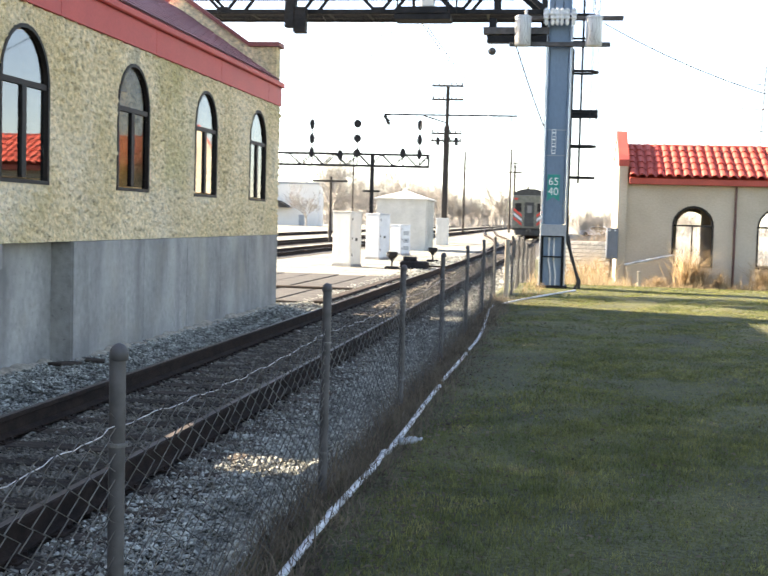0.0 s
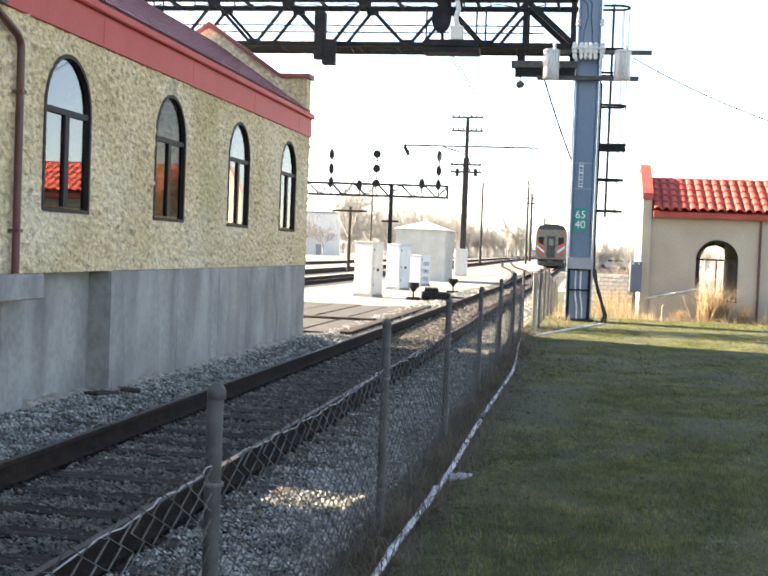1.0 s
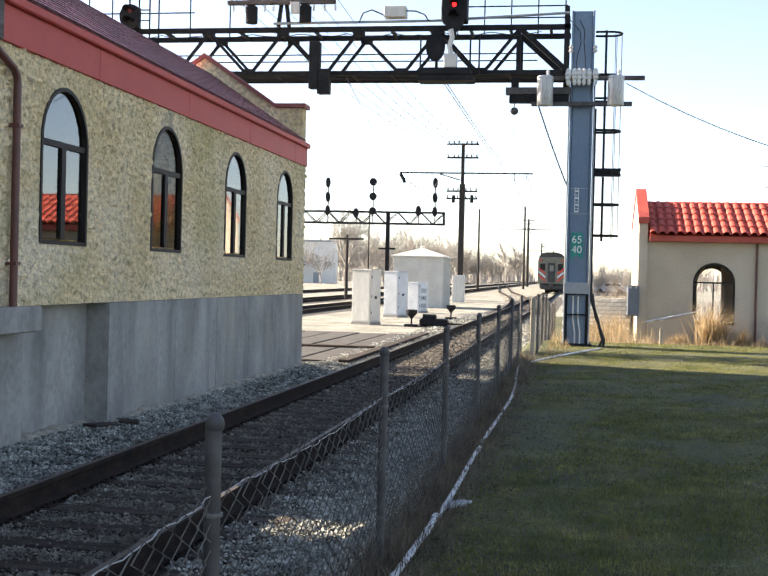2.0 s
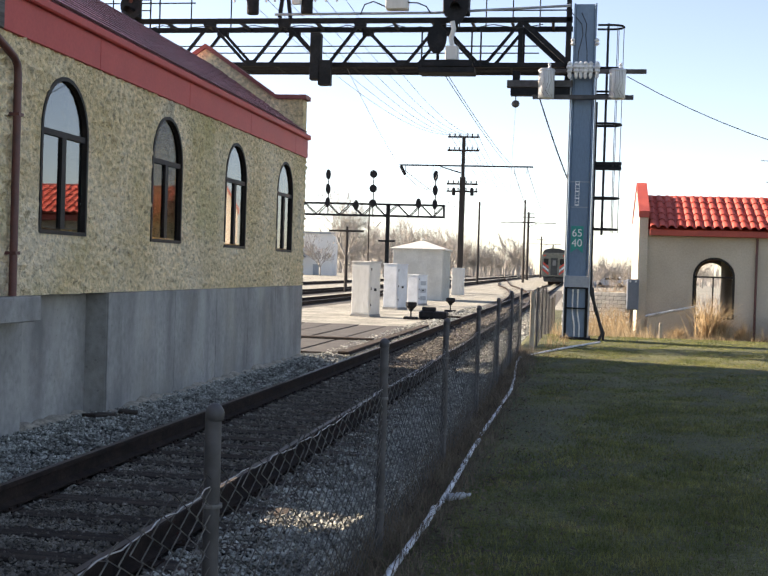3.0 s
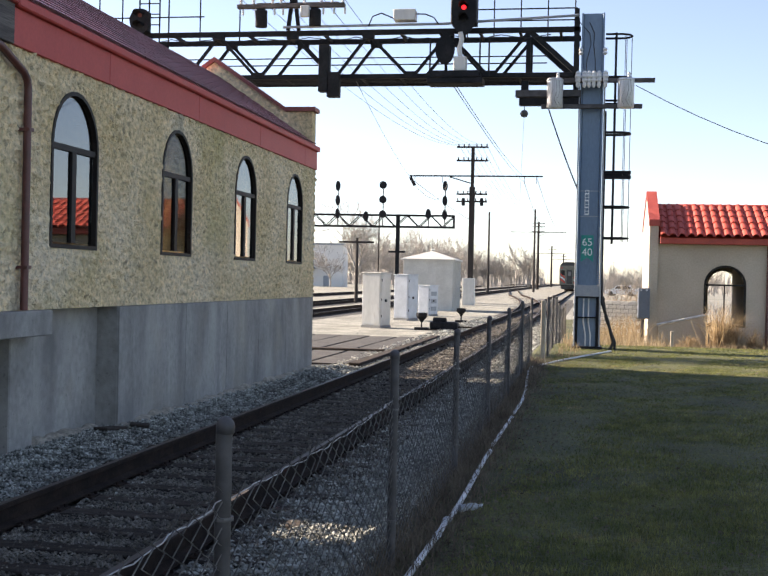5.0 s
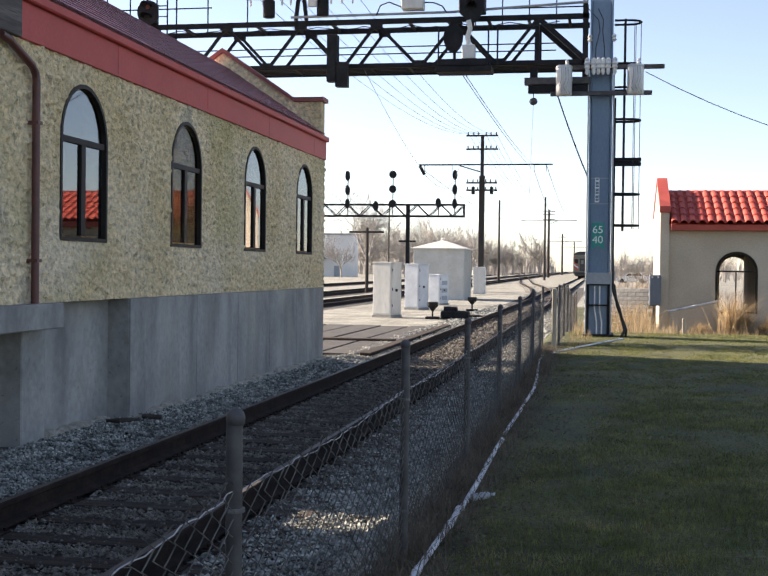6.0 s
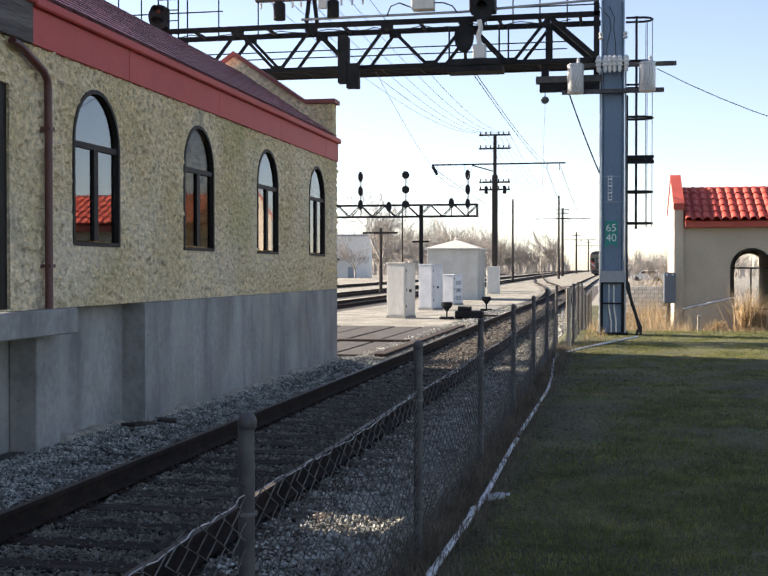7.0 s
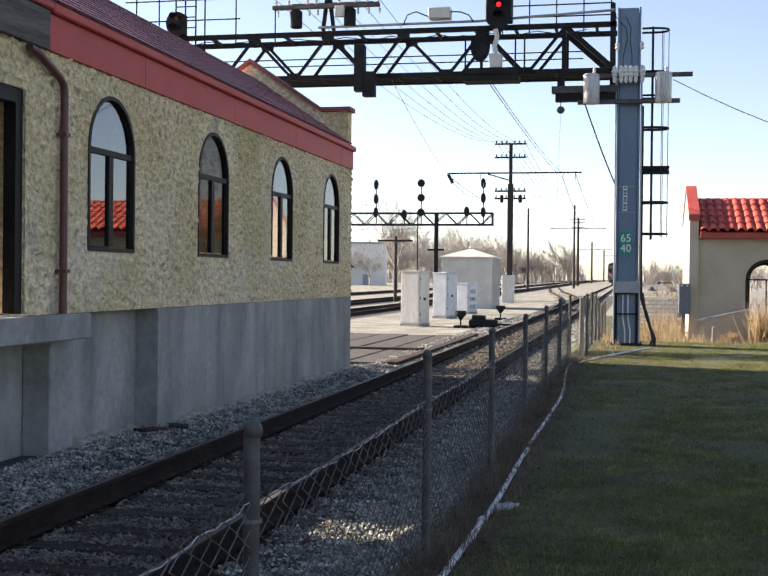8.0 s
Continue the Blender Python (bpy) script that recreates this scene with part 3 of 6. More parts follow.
# ---------------- brick-red roofed depot beyond the lawn ----------------
def depot():
    d = root("depot_building", (7.0, 39.0, -0.35), "beige stucco depot with red clay tile roof", "building")
    front = lambda u, k, z: (u, 37.0 + k, z)
    arches = [(3.34, 4.61, 0.33, 1.62, 0.62), (5.89, 7.16, 0.33, 1.62, 0.62), (8.45, 9.72, 0.33, 1.62, 0.62), (11.0, 12.27, 0.33, 1.62, 0.62)]
    part("wall", pierced_wall(front, 1.94, 13.0, -0.6, lambda u: 3.0, arches, 0.3), STUCCO_PLAIN, d, "beige stucco wall with arched openings")
    rear = lambda u, k, z: (u, 41.2 - k, z)
    rear_open = [(a + 0.5, b + 0.2, 0.33, 1.62, 0.5) for a, b, *_ in arches]
    part("wall", pierced_wall(rear, 1.94, 13.0, -0.6, lambda u: 3.0, rear_open, 0.3), STUCCO_PLAIN, d)
    for a, b, s, sp, r in arches:
        fr = part("window_frame", ring(front, arch_points(a, b, s, sp, r, 0), arch_points(a, b, s, sp, r, 0.065), 0.02, 0.10), DARK_FRAME, d)
        part("transom", bar_in(front, a + 0.03, b - 0.03, 1.60, 1.65, 0.03, 0.09), DARK_FRAME, fr)
        part("mullion", bar_in(front, a + 0.60, a + 0.64, s + 0.03, 1.60, 0.03, 0.09), DARK_FRAME, fr)
        part("partition", one_box(b + 0.02, b + 0.14, 37.31, 40.89, -0.5, 3.0), PLASTER, d)
    for x in (1.66, 13.01):
        side = lambda u, k, z: (x + k, u, z)
        pts = [(36.85, -0.6), (41.35, -0.6), (41.35, 3.56), (39.1, 4.58), (36.85, 3.56)]
        part("gable_wall", slab_of(side, pts, 0.0, 0.27), STUCCO_PLAIN, d)
        cp = [(36.79, 3.42), (36.79, 3.62), (39.1, 4.67), (41.41, 3.62), (41.41, 3.42), (41.355, 3.42), (41.355, 3.565), (39.1, 4.585), (36.845, 3.565), (36.845, 3.42)]
        part("coping", slab_of(side, cp, -0.03, 0.30), CLAY_TRIM, d, "red clay coping")
    part("fascia", one_box(1.98, 13.0, 36.72, 36.97, 2.87, 3.07, bevel=0.01), CLAY_TRIM, d, "red painted eave fascia")
    part("floor", one_box(1.98, 13.0, 37.3, 40.9, -0.5, -0.3), FLOOR, d)
    part("ceiling", one_box(1.98, 13.0, 37.3, 40.9, 3.02, 3.08), PLASTER, d)
    bm = bmesh.new()
    for y0, z0, y1, z1 in ((36.68, 3.06, 39.1, 4.14), (41.5, 3.06, 39.1, 4.14)):
        vs = [bm.verts.new(p) for p in ((1.98, y0, z0), (13.0, y0, z0), (13.0, y1, z1), (1.98, y1, z1))]
        bm.faces.new(vs)
    bmesh.ops.solidify(bm, geom=bm.faces[:], thickness=0.06)
    part("roof_deck", bm, CLAY, d)
    part("downpipe", one_rod((5.22, 36.93, 2.86), (5.22, 36.93, -0.3), 0.04, 10), DOWNPIPE, d, smooth=True)
    return d


DEPOT = depot()


# ---------------- tracks ----------------
def rail_mesh(bm, pts, mi_side=0, mi_top=1):
    """A rail of real section along pts (foot at each point)."""
    prof = [(-0.070, 0.0), (-0.070, 0.015), (-0.012, 0.035), (-0.010, 0.125), (-0.036, 0.138), (-0.034, 0.166), (-0.024, 0.172), (0.024, 0.172), (0.034, 0.166), (0.036, 0.138), (0.010, 0.125), (0.012, 0.035), (0.070, 0.015), (0.070, 0.0)]
    rings = []
    for i, p in enumerate(pts):
        a, b = Vector(pts[max(0, i - 1)]), Vector(pts[min(len(pts) - 1, i + 1)])
        t = (b - a).normalized()
        s = Vector((t.y, -t.x, 0)).normalized()
        rings.append([bm.verts.new(Vector(p) + s * u + Vector((0, 0, v))) for u, v in prof])
    n = len(prof)
    for a, b in zip(rings, rings[1:]):
        for i in range(n):
            f = bm.faces.new((a[i], a[(i + 1) % n], b[(i + 1) % n], b[i]))
            f.material_index = mi_top if i in (6,) else mi_side
    bm.faces.new(rings[0])
    bm.faces.new(rings[-1][::-1])
    return bm


TIE_Z = -0.262
tie_bm = one_box(-1.28, 1.28, -0.115, 0.115, -0.16, 0.0, bevel=0.012)
tie_me = bpy.data.meshes.new("tie")
tie_bm.to_mesh(tie_me)
tie_bm.free()
tie_me.materials.append(TIE)
plate_bm = bmesh.new()
box(plate_bm, -0.13, 0.13, -0.09, 0.09, 0.0, 0.014, bevel=0.003)
for sx, sy in ((-0.1, -0.06), (-0.1, 0.06), (0.1, -0.06), (0.1, 0.06)):
    rod(plate_bm, (sx, sy, 0.013), (sx, sy, 0.035), 0.014, 6)
plate_me = bpy.data.meshes.new("tie_plate")
plate_bm.to_mesh(plate_me)
plate_bm.free()
plate_me.materials.append(RAIL_SIDE)


def track(label, centre, y0, y1, ties_to, step=6.0, pitch=0.56, plates=0, bed=False):
    tr = root("railway_track", (centre(y0), y0, TIE_Z), label, "railway track", "railway tracks")
    ys = list(np.arange(y0, y1, step)) + [y1]
    for s in (-0.7525, 0.7525):
        part("rail", rail_mesh(bmesh.new(), [(centre(y) + s, y, TIE_Z + rise(y) + 0.012) for y in ys]), (RAIL_SIDE, RAIL_TOP), tr, "rusty steel rail with polished head")
    if bed:
        bm = bmesh.new()
        for a, b in zip(ys, ys[1:]):
            q = [bm.verts.new((centre(y) + u, y, TIE_Z + rise(y) + v)) for y in (a, b) for u, v in ((-2.1, -0.06), (-1.5, 0.01), (1.5, 0.01), (2.1, -0.06))]
            for k in range(3):
                bm.faces.new((q[k], q[k + 1], q[k + 5], q[k + 4]))
        part("ballast_bed", bm, BALLAST_GAP_SHADE, tr, "dark ballast bed")
    rng = random.Random(5)
    rows = []
    y = y0 + 0.3
    k = 0
    while y < ties_to:
        rows.append(y)
        lean = math.atan2(centre(y + 0.5) - centre(y - 0.5), 1.0)
        share("tie", tie_me, tr, (centre(y) + rng.uniform(-0.04, 0.04), y, TIE_Z + rise(y) + rng.uniform(-0.012, 0.0)), (0, 0, rng.uniform(-0.02, 0.02) - lean))
        if k < plates:
            for s in (-0.7525, 0.7525):
                share("tie_plate", plate_me, tr, (centre(y) + s, y, TIE_Z - 0.002))
        y += pitch + rng.uniform(-0.03, 0.03)
        k += 1
    return rows


NEAR_X = -3.467
NEAR_TIES = track("dark rusty track on shaded grey ballast", lambda y: NEAR_X, -14.0, 900, 90, 12.0, 0.56, 85)


def branch(y):
    k = max(0.0, y - 48)
    return NEAR_X - 0.00065 * min(k, 90) ** 2 - max(0, k - 90) * 0.07


track("curving turnout track leaving the spur", branch, 50, 420, 130, 5.0, 0.6)
track("main line track on pale ballast", lambda y: -13.6 - 0.0004 * max(0, y - 60) * 1.0, 24, 900, 150, 15.0, 0.6, bed=True)
track("main line track on pale ballast", lambda y: -18.2, 24, 900, 110, 15.0, 0.6, bed=True)
track("main line track on pale ballast", lambda y: -26.0, 24, 900, 24, 15.0, 0.6, bed=True)


# ---------------- chain-link fence and lawn edge ----------------
FX = -1.172


def chainlink(label, x, posts, height, mesh_top, group, diamonds=0.072, wire_r=0.0029):
    f = root("chainlink_fence", (x, posts[0], ground_z(-1.0, posts[0])), label, "fence", group)
    rng = random.Random(11)
    full = height
    for y in posts:
        g = ground_z(-1.0, y)
        height = full - (0.034 if abs(y - 3.07) < 0.1 else rng.uniform(-0.004, 0.012))
        bm = one_rod((x, y, g - 0.1), (x + rng.uniform(-0.006, 0.006), y, g + height), 0.0245, 14)
        po = part("post", bm, GALV, f, "weathered grey steel post", smooth=True)
        cap = lathe(bmesh.new(), (x, y, g + height - 0.012), [(0.0245, -0.004), (0.0275, 0.0), (0.0285, 0.018), (0.026, 0.028), (0.019, 0.039), (0.010, 0.045), (0.003, 0.047)], 14)
        part("cap", cap, GALV, po, smooth=True)
    for a, b in zip(posts, posts[1:]):
        verts, faces = [], []
        n = int((b - a) / diamonds)
        o = offset_of(f)
        for i in range(n):
            y = a + (i + 0.5) * (b - a) / n
            g = ground_z(-1.0, y)
            top = g + mesh_top - 0.03 * math.sin(math.pi * (y - a) / (b - a)) + 0.012 * math.sin(y * 5.1)
            k = int((top - g) / (diamonds * 0.52))
            last = None
            bow = 0.028 * math.sin(math.pi * (y - a) / (b - a))
            for j in range(k + 2):
                z = g + 0.01 + (top - g) * min(j, k) / k + (0.026 + 0.012 * math.sin(i * 7.7) if j > k else 0)
                side = 1 if (j + i) % 2 else -1
                p = (x + 0.002 * side + bow * math.sin(3 * z), y + side * (b - a) / n * (0.5 if j <= k else 0.34), z)
                ring3 = []
                for q in range(3):
                    ang = 2.1 * q
                    ring3.append(len(verts))
                    verts.append((p[0] + wire_r * math.cos(ang) - o.x, p[1] + wire_r * math.sin(ang) - o.y, p[2] - o.z))
                if last:
                    for q in range(3):
                        faces.append((last[q], last[(q + 1) % 3], ring3[(q + 1) % 3], ring3[q]))
                last = ring3
        me = bpy.data.meshes.new("wire_mesh")
        me.from_pydata(verts, [], faces)
        me.materials.append(WIRE)
        for p in me.polygons:
            p.use_smooth = True
        m = new("wire_mesh", me)
        m.parent = f
        m["label"] = "woven diamond wire mesh"
        pts = []
        for i in range(49):
            y = a + (b - a) * i / 48
            pts.append((x + 0.005 * math.sin(i * 2.1), y, ground_z(-1.0, y) + mesh_top - 0.03 * math.sin(math.pi * i / 48) + 0.005 * math.sin(i * 0.95 + a) + 0.002 * math.sin(i * 2.3)))
        part("tension_wire", tube(bmesh.new(), pts, 0.002, 5), BRIGHT_WIRE, f, "twisted bright top wire")
    for y in posts:
        g = ground_z(-1.0, y)
        for z in (0.25, mesh_top - 0.06):
            part("tie_wire", lathe(bmesh.new(), (x, y, g + z), [(0.030, 0.0), (0.031, 0.006), (0.030, 0.012)], 10), WIRE, f)
    return f


chainlink("low grey chain-link fence beside the shaded lawn", FX, (-6.07, -3.02, 0.03, 3.07, 6.08, 9.14, 12.2, 15.25, 18.3, 21.3), 1.165, 0.92, "chain-link fences")
chainlink("sunlit chain-link fence beyond the lawn corner", -0.93, (23.0, 26.0, 29.0, 32.0, 36.0, 40.0), 1.15, 1.10, "chain-link fences", 0.085, 0.0032)


def timber_post(x, y, h):
    p = root("timber_post", (x, y, ground_z(x, y)), "short pale weathered timber post", "post", "timber posts")
    bm = one_box(x - 0.045, x + 0.045, y - 0.045, y + 0.045, ground_z(x, y) - 0.1, ground_z(x, y) + h, bevel=0.012)
    part("shaft", bm, mat("pale_weathered_post", (0.30, 0.26, 0.20), (0.42, 0.37, 0.29), 5, 0.9, fine=0.2, streak=(3, 3, 0.3)), p)


timber_post(-0.99, 22.2, 1.12)
timber_post(2.25, 34.5, 0.55)


def conduit():
    c = root("plastic_conduit", (-1.0, 3.0, 0.0), "pale plastic conduit lying along the lawn edge", "pipe")
    rng = random.Random(4)

    def spot(y):
        return (-1.005 + 0.022 * math.sin(y * 0.9) + (0.06 * math.sin((y - 10) * 0.5) if y > 10 else 0), y, ground_z(-1.0, y) + 0.035)
    y = 2.6
    for length in (3.05, 1.1, 0.35, 1.9, 1.0, 2.1, 1.4, 2.6, 2.4):
        lean = rng.uniform(-0.018, 0.018)
        pts = [Vector(spot(y + length * k / 5)) + Vector((lean * (k / 5 - 0.5), 0, 0)) for k in range(6)]
        part("pipe_length", tube(bmesh.new(), pts, 0.0185, 12), PVC, c, smooth=True)
        a, b = Vector(pts[-2]), Vector(pts[-1])
        d = (b - a).normalized()
        part("coupling", one_rod(b - d * 0.05, b + d * 0.05, 0.0235, 12), PVC, c, smooth=True)
        y += length + (0.45 if 9.5 < y + length < 14 else rng.choice((0.03, 0.08, 0.16)))
    pts = [(-0.98, 20.5, 0.115), (-0.7, 21.6, 0.13), (-0.2, 23.2, 0.15), (0.34, 25.0, 0.155)]
    part("pipe_length", tube(bmesh.new(), pts, 0.02, 10), PVC, c, smooth=True)
    return c


conduit()


def bottle():
    z = ground_z(-0.9, 7.7)
    b = root("plastic_bottle", (-0.92, 7.66, z), "crushed pale plastic bottle lying on grass", "bottle")
    bm = lathe(bmesh.new(), (0, 0, 0), [(0.014, 0), (0.026, 0.008), (0.026, 0.04), (0.022, 0.06), (0.026, 0.08), (0.025, 0.12), (0.010, 0.15), (0.009, 0.165)], 12)
    bmesh.ops.transform(bm, matrix=pose(-0.965, 7.60, z + 0.045, 86, 0, 121), verts=bm.verts)
    part("body", bm, mat("milky_plastic", (0.24, 0.26, 0.28), (0.34, 0.36, 0.37), 9, 0.35, fine=0.1), b, smooth=True)
    cp = lathe(bmesh.new(), (0, 0, 0.162), [(0.011, 0), (0.012, 0.014), (0.009, 0.017)], 10)
    bmesh.ops.transform(cp, matrix=pose(-0.965, 7.60, z + 0.045, 86, 0, 121), verts=cp.verts)
    part("cap", cp, WHITE_PAINT, b)


bottle()


# ---------------- loose ground cover ----------------
def scatter_mesh(name, verts, faces, material, label, category):
    me = bpy.data.meshes.new(name)
    me.from_pydata(verts, [], faces)
    me.materials.append(material)
    return tagged(new(name, me), label, category, kind="stuff")


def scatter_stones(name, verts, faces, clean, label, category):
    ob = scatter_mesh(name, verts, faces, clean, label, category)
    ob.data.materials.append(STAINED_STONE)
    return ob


def stones():
    rng = np.random.RandomState(21)
    base = np.array([(1, 0, 0), (-1, 0, 0), (0, 1, 0), (0, -1, 0), (0, 0, 1), (0, 0, -1)], float)
    tri = np.array([(0, 2, 4), (2, 1, 4), (1, 3, 4), (3, 0, 4), (2, 0, 5), (1, 2, 5), (3, 1, 5), (0, 3, 5)])
    vv, ff, n0, cx = [], [], 0, []
    for x0, x1, y0, y1, dens, s0, s1 in ((-5.6, -1.32, 4.6, 10, 2300, 0.009, 0.022), (-5.6, -1.32, 10, 17, 1300, 0.011, 0.024), (-5.6, -1.32, 17, 30, 420, 0.015, 0.032), (-5.6, -1.5, 30, 60, 70, 0.025, 0.05)):
        n = int((x1 - x0) * (y1 - y0) * dens)
        x, y = rng.uniform(x0, x1, n), rng.uniform(y0, y1, n)
        keep = ~((np.abs(np.abs(x - NEAR_X) - 0.7525) < 0.085))
        rows = np.array(NEAR_TIES)
        gap = np.abs(y[:, None] - rows[None]).min(1)
        keep &= ~((gap < 0.125) & (np.abs(x - NEAR_X) < 1.0) & (rng.uniform(0, 1, n) < 0.72))
        x, y = x[keep], y[keep]
        z = np.array([ground_z(a, b) for a, b in zip(x, y)])
        lift = np.where(np.abs(x - NEAR_X) < 1.25, rng.uniform(0.008, 0.034, len(x)), rng.uniform(0, 0.04, len(x)))
        size = rng.uniform(s0, s1, len(x))
        pts = base[None] * rng.uniform(0.6, 1.25, (len(x), 6, 1)) + rng.uniform(-0.35, 0.35, (len(x), 6, 3))
        ang = rng.uniform(0, 2 * np.pi, len(x))
        c, s = np.cos(ang), np.sin(ang)
        px = pts[:, :, 0] * c[:, None] - pts[:, :, 1] * s[:, None]
        py = pts[:, :, 0] * s[:, None] + pts[:, :, 1] * c[:, None]
        pz = pts[:, :, 2] * 0.75
        out = np.stack((px * size[:, None] + x[:, None], py * size[:, None] + y[:, None], pz * size[:, None] + (z + lift)[:, None]), 2)
        vv.append(out.reshape(-1, 3))
        ff.append((tri[None] + (np.arange(len(x)) * 6)[:, None, None] + n0).reshape(-1, 3))
        n0 += len(x) * 6
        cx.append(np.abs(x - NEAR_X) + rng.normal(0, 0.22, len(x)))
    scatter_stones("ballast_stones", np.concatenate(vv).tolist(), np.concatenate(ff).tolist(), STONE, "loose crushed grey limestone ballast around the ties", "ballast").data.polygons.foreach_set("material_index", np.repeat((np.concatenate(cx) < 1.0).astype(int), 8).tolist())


def blades(rng, x, y, z, h, w, bend):
    """Bent blades of three triangles each."""
    n = len(x)
    a = rng.uniform(0, 2 * np.pi, n)
    dx, dy = np.cos(a), np.sin(a)
    lean = rng.uniform(0.1, 1.0, n) * bend
    b = rng.uniform(0, 2 * np.pi, n)
    lx, ly = np.cos(b) * lean * h, np.sin(b) * lean * h
    v = np.empty((n, 5, 3))
    for i, (k, ww) in enumerate(((0, 1), (0, -1), (0.55, 0.7), (0.55, -0.7), (1, 0))):
        v[:, i, 0] = x + dx * w * 0.5 * ww + lx * k * k
        v[:, i, 1] = y + dy * w * 0.5 * ww + ly * k * k
        v[:, i, 2] = z + h * k * (1 - 0.25 * k * np.minimum(lean, 1.2))
    f = np.array([(0, 1, 3), (0, 3, 2), (2, 3, 4)])[None] + (np.arange(n) * 5)[:, None, None]
    return v.reshape(-1, 3), f.reshape(-1, 3)


def joined(chunks):
    vv, ff, n = [], [], 0
    for v, f in chunks:
        vv.append(v)
        ff.append(f + n)
        n += len(v)
    return np.concatenate(vv).tolist(), np.concatenate(ff).tolist()


def lawn():
    rng = np.random.RandomState(8)
    out = []
    for x0, x1, y0, y1, dens, h0, h1, w in ((-1.0, 1.9, 3.6, 9, 5200, 0.016, 0.048, 0.005), (-1.0, 3.2, 9, 15, 2600, 0.016, 0.042, 0.0075), (-1.0, 4.8, 15, 23, 1500, 0.010, 0.030, 0.012), (-0.9, 7.0, 23, 34, 800, 0.010, 0.030, 0.02)):
        n = int((x1 - x0) * (y1 - y0) * dens)
        x, y = rng.uniform(x0, x1, n), rng.uniform(y0, y1, n)
        patch = np.array([noise.noise(Vector((a * 0.8, b * 0.8, 3.0))) for a, b in zip(x, y)])
        fine = np.array([noise.noise(Vector((a * 3.1, b * 3.1, 9.0))) for a, b in zip(x, y)])
        keep = rng.uniform(-0.9, 0.6, n) < 0.7 * patch + 0.8 * fine + 0.2
        bare = (((x + 0.6) / 0.5) ** 2 + ((y - 12.0) / 2.4) ** 2 < 1.0 + 2.2 * patch + rng.normal(0, 0.35, n)) | (x < -0.80 + 0.25 * patch + rng.normal(0, 0.05, n))
        keep &= ~(bare & (rng.uniform(0, 1, n) < 0.85))
        x, y = x[keep], y[keep]
        z = np.array([ground_z(a, b) for a, b in zip(x, y)]) - 0.005
        out.append(blades(rng, x, y, z, rng.uniform(h0, h1, len(x)), w, 0.9))
    scatter_mesh("lawn_grass", *joined(out), BLADE, "short dormant green and brown lawn grass", "grass")
    out = []
    n = 14000
    y = rng.uniform(2.5, 21.5, n)
    x = FX + rng.normal(0.05, 0.14, n)
    z = np.array([ground_z(a, b) for a, b in zip(x, y)]) - 0.01
    out.append(blades(rng, x, y, z, rng.uniform(0.05, 0.28, n) * rng.uniform(0.4, 1, n), 0.007, 1.3))
    scatter_mesh("fence_weeds", *joined(out), DEAD, "dead brown weeds tangled along the fence foot", "weeds")


def dry_clump(x, y, r, h, n, seed):
    rng = np.random.RandomState(seed)
    z = ground_z(x, y)
    a, q = rng.uniform(0, 2 * np.pi, n), np.abs(rng.normal(0, 0.4, n)) * r
    px, py = x + q * np.cos(a), y + q * np.sin(a) * 0.7
    c = root("dry_grass_clump", (x, y, z), "tall straw-coloured dry ornamental grass clump", "grass clump", "dry grass clumps")
    v, f = blades(rng, px, py, np.full(n, z - 0.02), rng.uniform(0.25, 1.0, n) * h, 0.016, 0.95)
    me = bpy.data.meshes.new("tuft")
    me.from_pydata((v - np.array([x, y, z])).tolist(), [], f.tolist())
    me.materials.append(DRY)
    ob = new("tuft", me)
    ob.parent = c


def dry_weeds():
    rng = np.random.RandomState(31)
    out = []
    for x0, x1, y0, y1, n, h0, h1, w in ((0.6, 9.5, 34.3, 36.7, 3000, 0.10, 0.42, 0.014), (-0.8, 1.7, 27.5, 34, 1300, 0.12, 0.55, 0.012), (-0.75, -0.3, 22.5, 27, 350, 0.06, 0.25, 0.010), (0.2, 1.5, 34, 48, 1500, 0.3, 1.2, 0.016)):
        x, y = rng.uniform(x0, x1, n), rng.uniform(y0, y1, n)
        patch = np.array([noise.noise(Vector((a * 1.3, b * 1.3, 7.0))) for a, b in zip(x, y)])
        keep = rng.uniform(-0.7, 0.5, n) < patch
        x, y = x[keep], y[keep]
        z = np.array([ground_z(a, b) for a, b in zip(x, y)]) - 0.02
        out.append(blades(rng, x, y, z, rng.uniform(h0, h1, len(x)), w, 0.8))
    n = 4200
    x, y = rng.uniform(0.5, 9.5, n), 35.0 + np.abs(rng.normal(0, 0.75, n))
    z = np.array([ground_z(a, b) for a, b in zip(x, y)]) - 0.01
    low = blades(rng, x, y, z, rng.uniform(0.05, 0.30, n) * rng.uniform(0.4, 1, n), 0.016, 1.4)
    scatter_mesh("dead_weeds", *joined([low]), DEAD, "low dead grey-brown weeds along the depot foot", "weeds")
    scatter_mesh("dry_weeds", *joined(out), DRY, "straw-coloured dry weeds beside the depot", "weeds")


